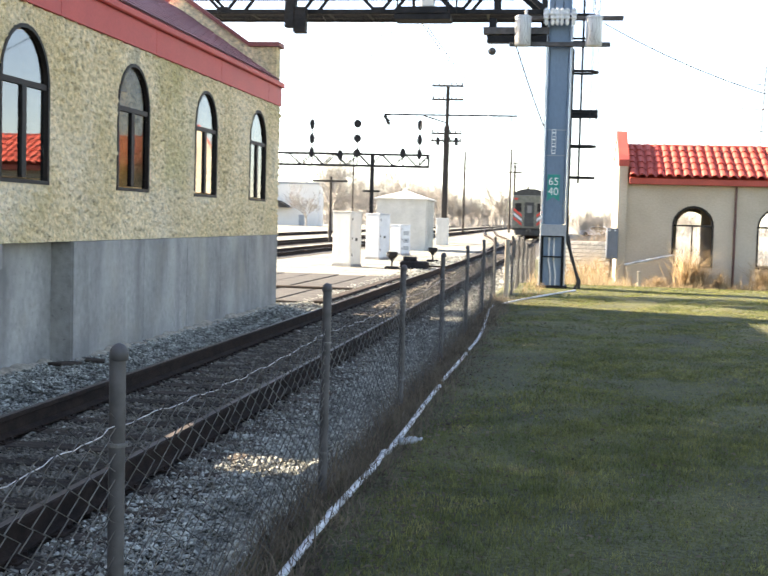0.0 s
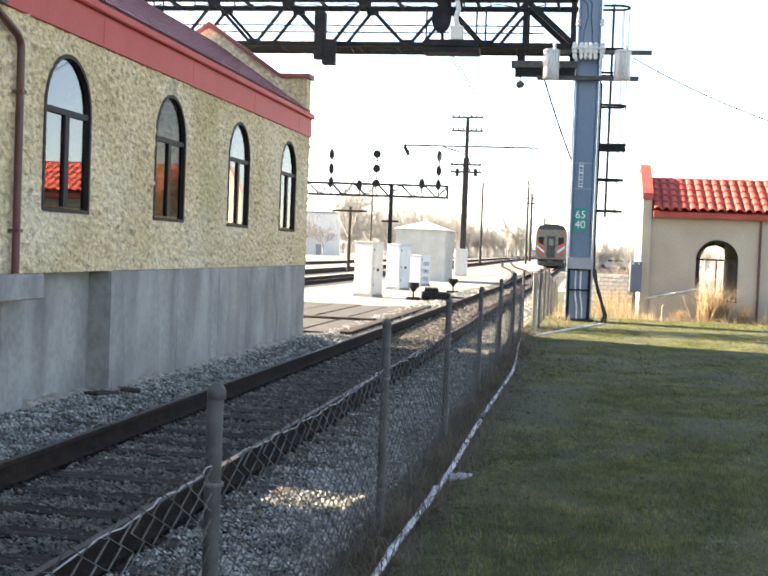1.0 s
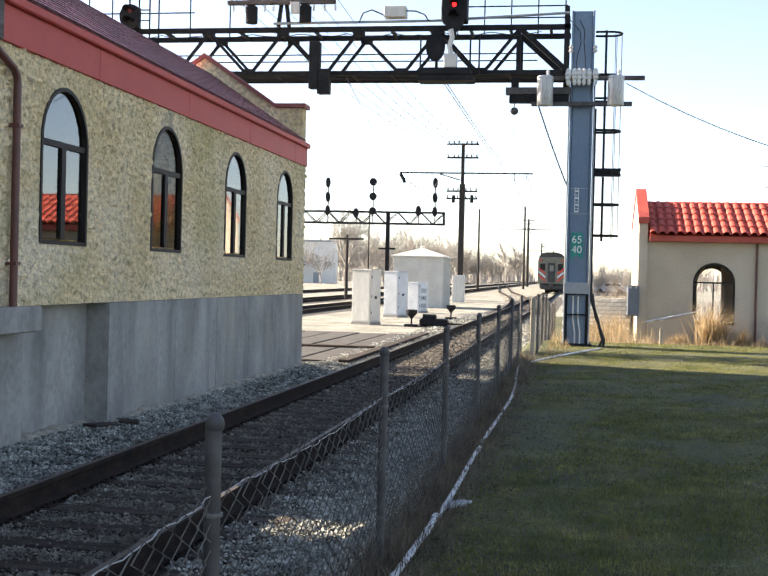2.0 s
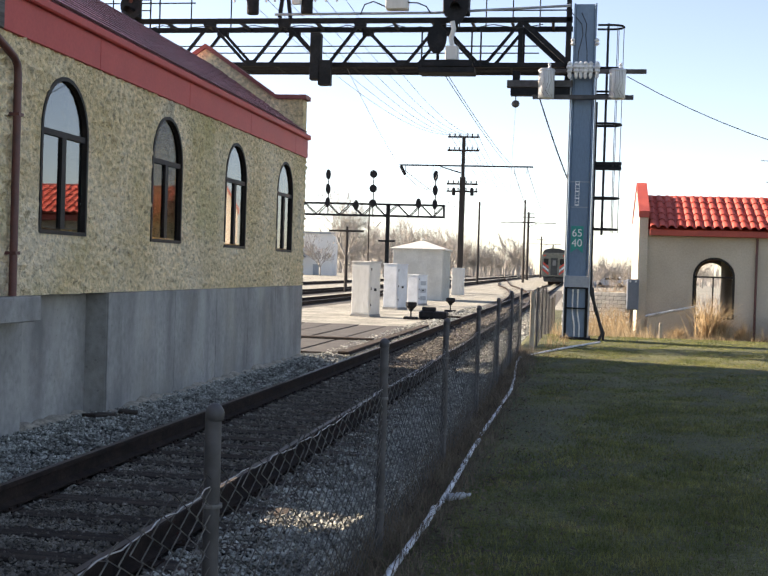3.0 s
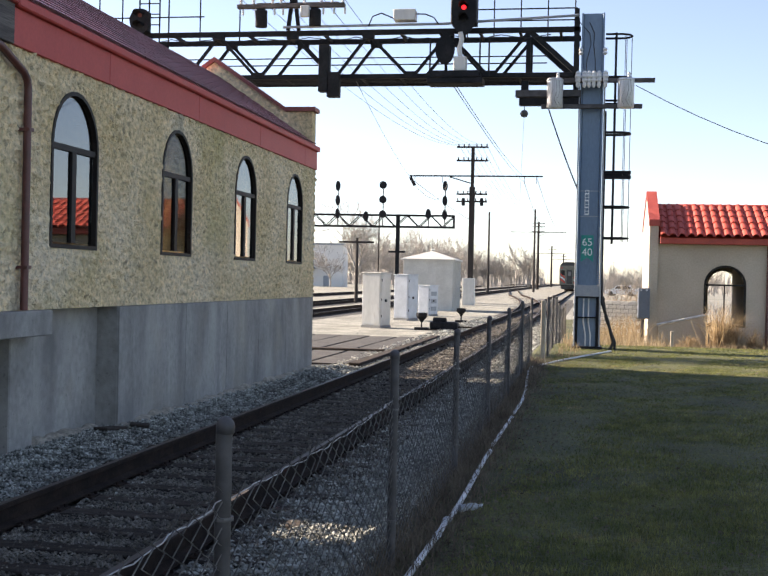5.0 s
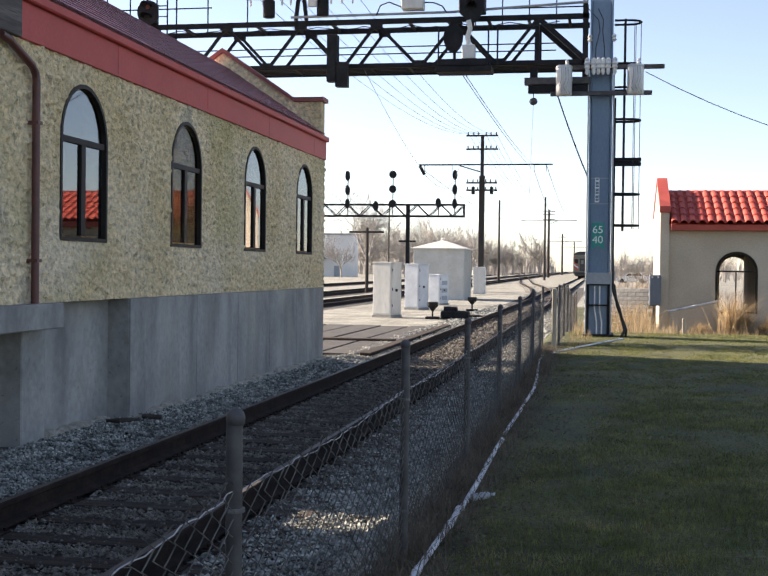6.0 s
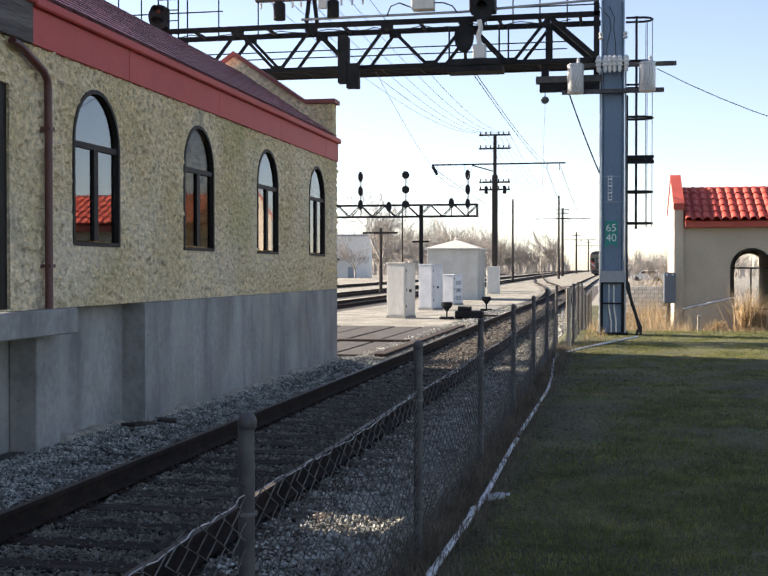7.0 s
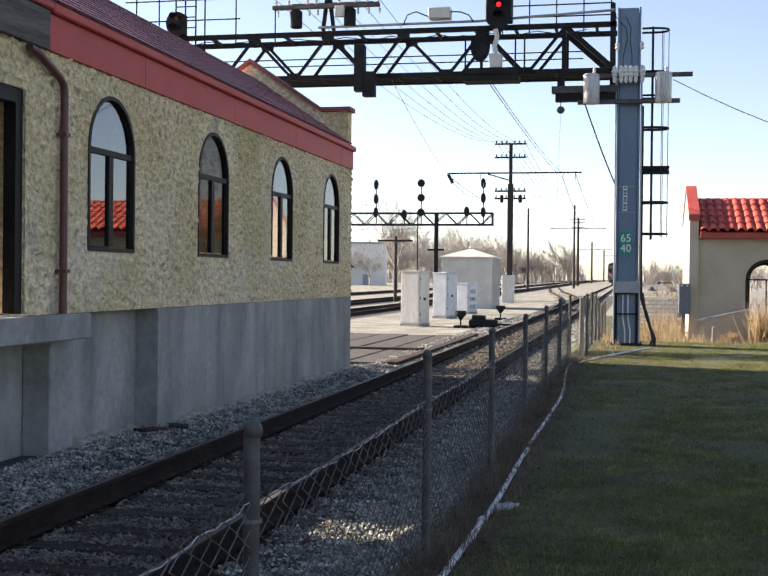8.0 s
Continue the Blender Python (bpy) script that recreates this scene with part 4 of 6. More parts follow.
def yard_stones():
    """Pale loose stones strewn over the yard beyond the freight house."""
    rng = np.random.RandomState(44)
    n = 9000
    y = 37 + 60 * rng.uniform(0, 1, n) ** 1.6
    x = rng.uniform(-14, -4.7, n) - (y - 37) * 0.08
    size = rng.uniform(0.008, 0.028, n) * (0.6 + y / 90)
    base = np.array([(1, 0, 0), (-0.5, 0.87, 0), (-0.5, -0.87, 0), (0, 0, 0.55)])
    tri = np.array([(0, 1, 3), (1, 2, 3), (2, 0, 3)])
    pts = base[None] * rng.uniform(0.5, 1.3, (n, 4, 1)) * size[:, None, None]
    z = np.array([ground_z(a, b) for a, b in zip(x, y)])
    pts += np.stack((x, y, z - 0.004), 1)[:, None, :]
    scatter_mesh("yard_stones", pts.reshape(-1, 3).tolist(), (tri[None] + (np.arange(n) * 4)[:, None, None]).reshape(-1, 3).tolist(), STONE, "pale loose stones strewn over the sunlit yard", "stones")


yard_stones()


def brush_shrub(x, y, h, n, seed):
    rng = np.random.RandomState(seed)
    z = ground_z(x, y)
    c = root("brush_shrub", (x, y, z), "tall leafless tan shrub with arching stems", "shrub", "brush shrubs")
    q, a = np.abs(rng.normal(0, 0.35, n)), rng.uniform(0, 2 * np.pi, n)
    chunks = [blades(rng, x + q * np.cos(a), y + q * np.sin(a), np.full(n, z - 0.02), rng.uniform(0.4, 1.0, n) * h, 0.022, 0.75)]
    m = n * 3
    u, w = rng.normal(0, 0.55, m), rng.normal(0, 0.55, m)
    chunks.append(blades(rng, x + u, y + w, z + rng.uniform(0.2, 0.75, m) * h * (1 - 0.25 * np.abs(u)), rng.uniform(0.2, 0.6, m), 0.012, 1.6))
    v, f = joined(chunks)
    me = bpy.data.meshes.new("stem_tangle")
    me.from_pydata((np.array(v) - np.array([x, y, z])).tolist(), [], f)
    me.materials.append(BRUSH)
    ob = new("stem_tangle", me)
    ob.parent = c


for bx, by, bh, bn, bs in ((0.75, 47.0, 1.7, 80, 1), (1.35, 48.5, 2.3, 100, 2), (1.95, 51.0, 2.7, 100, 3), (0.35, 53.0, 1.4, 70, 4), (2.6, 55.0, 2.4, 90, 5)):
    brush_shrub(bx, by, bh, bn, bs)


def block_wall():
    """Low whitewashed wall, its blocks laid in running bond."""
    w = root("block_wall", (0.5, 43.0, -0.35), "low whitewashed block wall behind dry weeds", "wall")
    part("core", one_box(-0.72, 1.72, 43.03, 43.15, -0.6, 0.93), JOINT, w)
    me = bpy.data.meshes.new("block")
    bm = one_box(-0.136, 0.136, -0.03, 0.03, -0.066, 0.066, bevel=0.008)
    bm.to_mesh(me)
    bm.free()
    me.materials.append(WHITEWASH)
    rng = random.Random(8)
    for r in range(9):
        for k in range(9):
            x = -0.58 + k * 0.285 + (0.14 if r % 2 else 0)
            if x < 1.62:
                share("block", me, w, (x, 43.0 + rng.uniform(-0.006, 0.006), -0.25 + r * 0.145), (0, rng.uniform(-0.01, 0.01), 0))


block_wall()
stones()
lawn()
dry_weeds()


def litter():
    rng = np.random.RandomState(12)
    vv, ff = [], []
    for i in range(5200):
        y = 4.2 + 18 * rng.uniform(0, 1) ** 1.3
        x = -1.05 + abs(rng.normal(0, 0.35)) if i % 2 else rng.uniform(-1.1, 3.5)
        z, a, r = ground_z(x, y) + rng.uniform(0.012, 0.04), rng.uniform(0, 6.28), rng.uniform(0.006, 0.022)
        k = len(vv)
        for u, w in ((-1, 0), (0, -0.5), (1.1, 0), (0, 0.55)):
            vv.append((x + r * (u * math.cos(a) - w * math.sin(a)), y + r * (u * math.sin(a) + w * math.cos(a)), z + rng.uniform(-0.008, 0.012)))
        ff += [(k, k + 1, k + 2), (k, k + 2, k + 3)]
    scatter_mesh("leaf_litter", vv, ff, DEAD, "scattered curled brown leaves on the lawn", "leaves")


litter()
for cx, cy, cr, ch, cn, cs in ((3.72, 35.7, 0.55, 1.75, 520, 1), (4.05, 35.8, 0.5, 1.2, 300, 8), (4.7, 35.9, 0.5, 0.8, 260, 2), (6.0, 35.8, 0.6, 1.25, 420, 3), (6.5, 35.9, 0.5, 0.9, 260, 4), (2.9, 35.9, 0.5, 0.6, 260, 5), (8.6, 35.9, 0.5, 0.9, 300, 6)):
    dry_clump(cx, cy, cr, ch, cn, cs)


# ---------------- signal bridge over the tracks ----------------
def signal_pillar():
    z0 = 0.14
    p = root("bridge_pillar", (-0.2, 26.2, z0), "blue-grey steel pillar carrying the signal bridge", "pillar")
    part("web", one_box(-0.39, 0.02, 25.93, 26.40, z0 - 0.1, 7.55, bevel=0.01), PILLAR_STEEL, p)
    for x in (-0.435, 0.022):
        part("flange", one_box(x, x + 0.043, 25.87, 26.46, 1.56, 7.55, bevel=0.006), PILLAR_STEEL, p)
        part("flange", one_box(x - 0.01, x + 0.053, 25.87, 26.46, z0 - 0.1, 1.275, bevel=0.006), BLACK_STEEL, p, "dark lower flange")
    part("base_plate", one_box(-0.52, 0.16, 25.75, 26.6, z0 - 0.05, z0 + 0.06, bevel=0.01), BLACK_STEEL, p)
    part("splice_band", one_box(-0.45, 0.085, 25.85, 26.48, 1.28, 1.55, bevel=0.006), BAND_STEEL, p, "pale grey splice plate")
    for z in (1.27, 0.82):
        part("splice_bar", one_box(-0.45, 0.085, 25.84, 25.93, z, z + 0.03), BLACK_STEEL, p)
    for z in (2.02, 3.06, 3.62, 4.86, 5.42):
        part("plate_joint", one_box(-0.39, 0.02, 25.922, 25.93, z, z + 0.018), BAND_STEEL if 3 < z < 3.7 else PILLAR_STEEL, p)
    for x, r in ((-0.455, 0.016), (0.09, 0.018)):
        part("conduit", one_rod((x, 25.84, z0), (x, 25.84, 6.0), r, 8), BAND_STEEL, p, "pale steel conduit", smooth=True)
    for x in (-0.26, -0.15):
        part("conduit", tube(bmesh.new(), [(x, 25.90, 1.25), (x, 25.90, 0.75), (x + 0.05, 25.88, 0.45), (x + 0.05, 25.88, z0)], 0.016, 8), PORCELAIN, p, "white plastic conduit", smooth=True)
    part("cable", tube(bmesh.new(), [(0.115, 26.0, 5.4), (0.115, 26.0, 2.0), (0.13, 25.98, 1.2), (0.28, 25.9, 0.75), (0.36, 25.86, 0.45), (0.40, 25.84, 0.3), (0.33, 25.8, z0)], 0.033, 8), RUBBER, p, "thick black cable bundle", smooth=True)
    part("cable", tube(bmesh.new(), [(0.16, 26.08, 1.3), (0.24, 26.0, 0.8), (0.44, 25.9, 0.3), (0.42, 25.86, z0)], 0.028, 8), RUBBER, p, smooth=True)
    # plate with the two numbers, and the upright strip of small marks
    pl = slab_of(lambda u, d, z: (u, 25.905 + d, z), [(-0.345, 2.06), (-0.21, 2.16), (-0.075, 2.06), (-0.075, 2.65), (-0.345, 2.65)], 0, 0.015)
    plate = part("number_plate", pl, GREEN, p, "teal green swallow-tailed plate")
    for txt, z in (("65", 2.42), ("40", 2.20)):
        cu = bpy.data.curves.new("numerals", "FONT")
        cu.body, cu.size, cu.align_x, cu.extrude = txt, 0.235, "CENTER", 0.002
        tmp = bpy.data.objects.new("numerals", cu)
        me = bpy.data.meshes.new_from_object(tmp)
        bpy.data.objects.remove(tmp)
        me.materials.append(LETTER)
        ob = new("numerals", me)
        ob.parent = plate
        ob.location = Vector((-0.21, 25.90, z)) - offset_of(plate)
        ob.rotation_euler = (radians(90), 0, 0)
    for x in (-0.285, -0.205):
        part("mark", one_box(x, x + 0.012, 25.914, 25.918, 3.10, 3.64), LETTER, p, "long white painted bar")
    for i in range(8):
        z = 3.10 + i * 0.0755
        part("mark", one_box(-0.272, -0.206, 25.914, 25.918, z, z + (0.012 if i % 2 else 0.03)), LETTER, p, "small white painted bar")
    # insulator row and cable clamps
    for x in (-0.49, -0.35, -0.25, -0.15, -0.04, 0.10):
        part("insulator", lathe(bmesh.new(), (x, 25.62, 5.86), [(0.02, 0), (0.045, 0.05), (0.04, 0.12), (0.065, 0.15), (0.05, 0.20), (0.075, 0.24), (0.05, 0.29), (0.06, 0.32), (0.02, 0.37)], 10), PORCELAIN, p, smooth=True)
    for x in (-0.44, 0.08):
        part("insulator", lathe(bmesh.new(), (x, 25.78, 6.6), [(0.02, 0), (0.06, 0.04), (0.03, 0.08), (0.055, 0.12), (0.02, 0.17)], 10), PORCELAIN, p, smooth=True)
    for x, b in ((-0.33, 0.10), (-0.12, -0.05)):
        part("cable", tube(bmesh.new(), [(x, 25.84, 6.1), (x + b * 0.2, 25.84, 6.5), (x + b, 25.86, 6.85), (x + b * 0.7, 25.88, 7.1), (x - 0.15, 25.9, 7.35)], 0.009, 6), RUBBER, p)
    # cross bars and bracket
    part("cross_bar", one_box(-1.28, 0.90, 25.66, 25.78, 5.42, 5.51, bevel=0.006), GALV, p, "steel cross bar")
    part("cross_bar", one_box(-0.95, 1.16, 25.70, 25.80, 5.99, 6.08, bevel=0.006), OLD_WOOD, p, "weathered timber cross bar")
    part("bracket_beam", one_box(-1.86, -0.42, 25.80, 26.02, 5.70, 5.85, bevel=0.006), GALV, p)
    part("bracket_beam", one_box(-1.78, -0.42, 25.84, 26.05, 5.52, 5.68, bevel=0.006), BLACK_STEEL, p)
    part("hanger", one_box(-1.74, -1.58, 25.85, 26.02, 5.852, 6.05), BLACK_STEEL, p)
    return p


def transformer_can(x, label):
    c = root("transformer_can", (x, 25.50, 5.40), label, "transformer", "transformer cans")
    part("tank", lathe(bmesh.new(), (x, 25.50, 5.40), [(0.165, 0.0), (0.175, 0.02), (0.175, 0.58), (0.185, 0.59), (0.185, 0.615), (0.15, 0.645), (0.05, 0.655)], 20), mat("pale_transformer_grey", (0.42, 0.43, 0.44), (0.56, 0.57, 0.58), 4, 0.4, metal=0.3, fine=0.15, streak=(4, 4, 0.4)), c, smooth=True)
    part("bushing", lathe(bmesh.new(), (x + 0.06, 25.46, 6.04), [(0.025, 0), (0.04, 0.03), (0.025, 0.06), (0.04, 0.09), (0.015, 0.13)], 10), PORCELAIN, c, smooth=True)
    part("hanger_strap", one_box(x - 0.05, x + 0.05, 25.66, 25.70, 5.45, 5.95), GALV, c)
    for k in (-0.06, 0.03, 0.09):
        part("lead_wire", tube(bmesh.new(), [(x + k, 25.33, 5.98), (x + k + 0.02, 25.31, 5.75), (x + k - 0.04, 25.32, 5.55), (x + k + 0.05, 25.34, 5.41)], 0.003, 5), RUBBER, c)


def cage_ladder():
    l = root("cage_ladder", (0.32, 26.15, 2.5), "black steel caged ladder up the pillar", "ladder")
    for y in (25.92, 26.34):
        part("stile", one_box(0.30, 0.345, y, y + 0.02, 2.48, 7.12), BLACK_STEEL, l)
    z = 2.6
    while z < 7.05:
        part("rung", one_rod((0.322, 25.93, z), (0.322, 26.35, z), 0.011, 6), BLACK_STEEL, l)
        z += 0.3
    for z, r in ((2.60, 0.024), (3.29, 0.026), (4.92, 0.028), (5.62, 0.024), (6.14, 0.028), (7.08, 0.024)):
        pts = [(0.09, 26.36, z), (0.32, 26.37, z), (0.50, 26.36, z), (0.62, 26.28, z), (0.67, 26.14, z), (0.62, 26.0, z), (0.50, 25.92, z), (0.32, 25.90, z), (0.09, 25.90, z)]
        part("hoop", tube(bmesh.new(), pts, r, 6), BLACK_STEEL, l)
    for z in (3.93, 4.04):
        part("bracket", one_box(0.09, 0.70, 25.86, 25.92, z - 0.03, z + 0.035), BLACK_STEEL, l)
    part("bracket", one_box(0.09, 0.70, 26.30, 26.36, 3.93, 4.06), BLACK_STEEL, l)
    for x, y in ((0.56, 26.33), (0.665, 26.14), (0.52, 25.95)):
        part("guard_bar", one_rod((x, y, 2.52), (x, y, 7.1), 0.008, 6), GALV, l, "slim grey guard bar")


def signal_head(bridge, x, z, r, lamps, label, tall=1.0):
    pts = [(x + r * math.cos(a), z + r * tall * math.sin(a)) for a in [2 * math.pi * i / 20 for i in range(20)]]
    pts = [(u, w if w > z else z - (z - w) * 1.25) for u, w in pts]
    pl = lambda u, d, w: (u, 25.5 + d, w)
    s = part("signal_head", slab_of(pl, pts, 0.0, 0.03), BLACK_STEEL, bridge, label)
    part("housing", one_box(x - r * 0.55, x + r * 0.55, 25.53, 25.85, z - r * 1.0, z + r * 0.9, bevel=0.02), BLACK_STEEL, s)
    for dz, m in lamps:
        hood = bmesh.new()
        n = 12
        a = [hood.verts.new((x + 0.11 * math.cos(math.pi * i / n), 25.5, z + dz + 0.11 * math.sin(math.pi * i / n))) for i in range(n + 1)]
        b = [hood.verts.new((x + 0.10 * math.cos(math.pi * i / n), 25.26, z + dz + 0.10 * math.sin(math.pi * i / n))) for i in range(n + 1)]
        for i in range(n):
            hood.faces.new((a[i], a[i + 1], b[i + 1], b[i]))
        bmesh.ops.solidify(hood, geom=hood.faces[:], thickness=0.006)
        part("hood", hood, BLACK_STEEL, s)
        le = bmesh.new()
        rod(le, (x, 25.5, z + dz), (x, 25.485, z + dz), 0.05, 14)
        part("lens", le, m, s, "coloured signal lens")
    part("stem", one_rod((x, 25.7, z - r * 1.0), (x, 25.8, z - r * 1.0 - 0.35), 0.035, 8), BLACK_STEEL, s)


def truss():
    t = root("signal_bridge", (-10, 26.4, 6.0), "black steel lattice signal bridge spanning the tracks", "signal bridge")
    x0, x1 = -24.0, -0.46
    for y in (25.85, 26.85):
        part("bottom_chord", one_box(x0, x1, y, y + 0.12, 6.19, 6.29, bevel=0.008), BLACK_STEEL, t)
        part("top_chord", one_box(x0, x1, y, y + 0.12, 7.19, 7.30, bevel=0.008), BLACK_STEEL, t)
        yc = y + 0.06
        bot = [-2.44 - 1.795 * i for i in range(12)]
        top = [-1.60] + [-3.45 - 1.78 * i for i in range(12)]
        top[1] = -3.40
        for i, b in enumerate(bot):
            for tx in (top[i], top[i + 1]):
                part("diagonal", angle_bar(bmesh.new(), (b + (0.09 if tx > b else -0.09), yc, 6.28), (tx, yc, 7.20), 0.066, 0.06), BLACK_STEEL, t)
            part("gusset", one_box(b - 0.14, b + 0.14, y - 0.012, y + 0.132, 6.22, 6.34), BLACK_STEEL, t)
            part("gusset", one_box(top[i + 1] - 0.13, top[i + 1] + 0.13, y - 0.012, y + 0.132, 7.10, 7.20), BLACK_STEEL, t)
        part("diagonal", angle_bar(bmesh.new(), (-0.50, yc, 6.25), (-1.55, yc, 7.2), 0.11, 0.08), BLACK_STEEL, t)
        part("upright", one_box(-1.65, -1.55, y + 0.02, y + 0.10, 6.28, 7.2), BLACK_STEEL, t)
        part("upright", one_box(-0.60, -0.49, y, y + 0.1, 5.9, 7.7), BLACK_STEEL, t)
    x = -0.9
    while x > x0:
        for z in (6.24, 7.24):
            part("cross_tie", one_box(x - 0.03, x + 0.03, 25.97, 26.85, z - 0.03, z + 0.03), BLACK_STEEL, t)
        x -= 0.9
    for y in (26.02, 26.2, 26.38, 26.56, 26.74):
        part("walkway_bar", one_box(x0, -0.62, y, y + 0.07, 6.215, 6.24), BLACK_STEEL, t, "black steel grating bar")
    for z in (6.60, 6.76):
        part("inner_rail", one_rod((x0, 26.4, z), (-1.2, 26.4, z), 0.014, 6), BLACK_STEEL, t)
    for z in (7.68, 7.95, 8.25):
        part("handrail", one_rod((-3.0, 26.9, z), (-0.55, 26.9, z), 0.016, 6), BLACK_STEEL, t)
    x = -0.6
    while x > -3.1:
        part("handrail_post", one_rod((x, 26.9, 7.28), (x, 26.9, 8.3), 0.016, 6), BLACK_STEEL, t)
        x -= 0.62
    # cable tray running on the top chord
    part("cable_tray", tube(bmesh.new(), [(-7.2, 25.75, 7.36), (-3.5, 25.75, 7.38), (-0.5, 25.75, 7.52)], 0.03, 8), BAND_STEEL, t, "pale cable conduit")
    rng = random.Random(2)
    for k in range(9):
        a = -11 + k * 1.1
        pts = [(a + 1.1 * i / 6, 25.78, 7.12 - 0.09 * math.sin(math.pi * i / 6) * rng.uniform(0.4, 1)) for i in range(7)]
        part("cable", tube(bmesh.new(), pts, 0.011, 5), RUBBER, t)
    for xa, xb, z0, z1 in ((-6.32, -6.08, 5.86, 6.92), (-6.12, -5.84, 5.74, 6.3)):
        part("relay_box", one_box(xa, xb, 25.60, 25.84, z0, z1, bevel=0.01), BLACK_STEEL, t, "black hanging relay box")
    part("platform", one_box(-3.78, -2.55, 25.25, 25.84, 5.97, 6.10, bevel=0.01), BLACK_STEEL, t)
    part("platform", one_box(-3.72, -2.62, 25.22, 25.84, 6.102, 6.24), BLACK_STEEL, t)
    for x in (-3.72, -2.62, -2.42):
        part("platform_post", one_rod((x, 25.3, 6.1), (x, 25.3, 6.95), 0.02, 6), BLACK_STEEL, t)
    part("junction_box", one_box(-3.20, -2.92, 25.28, 25.52, 6.25, 6.56, bevel=0.015), GREY_PAINT, t, "pale grey junction box")
    part("junction_stem", tube(bmesh.new(), [(-3.06, 25.45, 6.56), (-3.10, 25.45, 6.75), (-3.04, 25.45, 6.95), (-3.08, 25.45, 7.12)], 0.055, 10), GREY_PAINT, t, smooth=True)
    part("switch_box", one_box(-4.62, -4.12, 25.6, 25.9, 7.45, 7.70, bevel=0.015), GREY_PAINT, t, "grey switch box on the top chord")
    part("switch_cable", tube(bmesh.new(), [(-4.6, 25.7, 7.5), (-4.9, 25.65, 7.62), (-5.1, 25.65, 7.55), (-5.2, 25.7, 7.34)], 0.015, 6), RUBBER, t)
    part("switch_cable", tube(bmesh.new(), [(-4.12, 25.7, 7.6), (-3.9, 25.65, 7.58), (-3.7, 25.65, 7.5), (-3.6, 25.7, 7.36)], 0.015, 6), RUBBER, t)
    # ladder-like stand behind the roof
    for x in (-10.75, -10.25):
        for y in (25.9, 26.5):
            part("stand_post", one_rod((x, y, 6.6), (x, y, 8.9), 0.02, 6), BLACK_STEEL, t)
    for z in (6.7, 7.5, 7.75, 8.0, 8.3):
        part("stand_rung", one_rod((-10.75, 25.9, z), (-10.25, 25.9, z), 0.014, 6), BLACK_STEEL, t)
    for z in (7.9, 8.4):
        part("handrail", one_rod((-12.5, 26.9, z), (-9.5, 26.9, z), 0.016, 6), BLACK_STEEL, t)
    for x in (-12.2, -11.6, -9.6, -8.6):
        part("handrail_post", one_rod((x, 26.9, 7.28), (x, 26.9, 8.9), 0.018, 6), BLACK_STEEL, t)
    return t


def insulator_arm():
    a = root("insulator_crossarm", (-7.0, 25.7, 7.3), "dark crossarm with insulators and cans on the bridge", "crossarm")
    part("arm", one_box(-8.28, -5.75, 25.62, 25.76, 7.74, 7.83, bevel=0.008), OLD_WOOD, a)
    part("arm", one_box(-7.9, -5.95, 25.9, 26.02, 7.84, 7.92, bevel=0.008), OLD_WOOD, a)
    for x in (-7.1, -6.85):
        part("brace", angle_bar(bmesh.new(), (x, 25.8, 7.25), (-6.98, 25.8, 8.3), 0.08, 0.08), BLACK_STEEL, a)
    for x in (-7.72, -6.45):
        part("can", lathe(bmesh.new(), (x, 25.72, 7.32), [(0.13, 0), (0.14, 0.02), (0.14, 0.36), (0.10, 0.40)], 14), BLACK_STEEL, a, smooth=True)
    part("can", one_box(-6.75, -6.55, 25.5, 25.62, 7.5, 7.75, bevel=0.01), GREY_PAINT, a)
    for x in (-8.2, -7.9, -7.45, -7.25, -6.7, -6.3, -6.05, -5.8):
        part("insulator", lathe(bmesh.new(), (x, 25.69, 7.83), [(0.02, 0), (0.04, 0.03), (0.025, 0.06), (0.045, 0.09), (0.02, 0.13)], 8), PORCELAIN, a)
        part("insulator", lathe(bmesh.new(), (x + 0.05, 25.69, 7.58), [(0.012, 0), (0.03, 0.03), (0.02, 0.06), (0.03, 0.09), (0.012, 0.16)], 8), PORCELAIN, a)


signal_pillar()
transformer_can(-0.98, "pale grey transformer can on the pillar crossbar")
transformer_can(0.54, "pale grey transformer can on the pillar crossbar")
cage_ladder()
BRIDGE = truss()
insulator_arm()
signal_head(BRIDGE, -10.58, 7.54, 0.26, ((0.10, DIM_LAMP), (-0.16, BLACK_STEEL)), "black two-lamp signal head, upper lamp dim")
signal_head(BRIDGE, -3.02, 7.62, 0.28, ((0.06, RED_LAMP), (-0.2, BLACK_STEEL)), "black signal head showing a red lamp", 1.6)
signal_head(BRIDGE, -3.42, 6.78, 0.22, (), "black oval signal head seen from behind", 1.3)


part("signal_case", one_box(-3.31, -2.74, 25.505, 25.95, 7.33, 8.35, bevel=0.02), BLACK_STEEL, BRIDGE, "black signal case round the red lamp")

BRIDGE.location.z -= 0.045  # the girder sits a little low on its bearings


def float_ball():
    b = root("hanging_weight", (-1.66, 25.9, 5.33), "round grey weight hanging under the bracket", "weight")
    part("ball", lathe(bmesh.new(), (-1.66, 25.9, 5.25), [(0.01, 0), (0.06, 0.02), (0.09, 0.07), (0.09, 0.10), (0.06, 0.15), (0.01, 0.17)], 14), GALV, b, smooth=True)
    part("hook", one_rod((-1.66, 25.9, 5.42), (-1.66, 25.9, 5.60), 0.01, 6), BLACK_STEEL, b)
    part("cord", one_rod((-1.66, 25.9, 5.26), (-1.72, 25.9, 3.3), 0.004, 5), PORCELAIN, b)


float_ball()


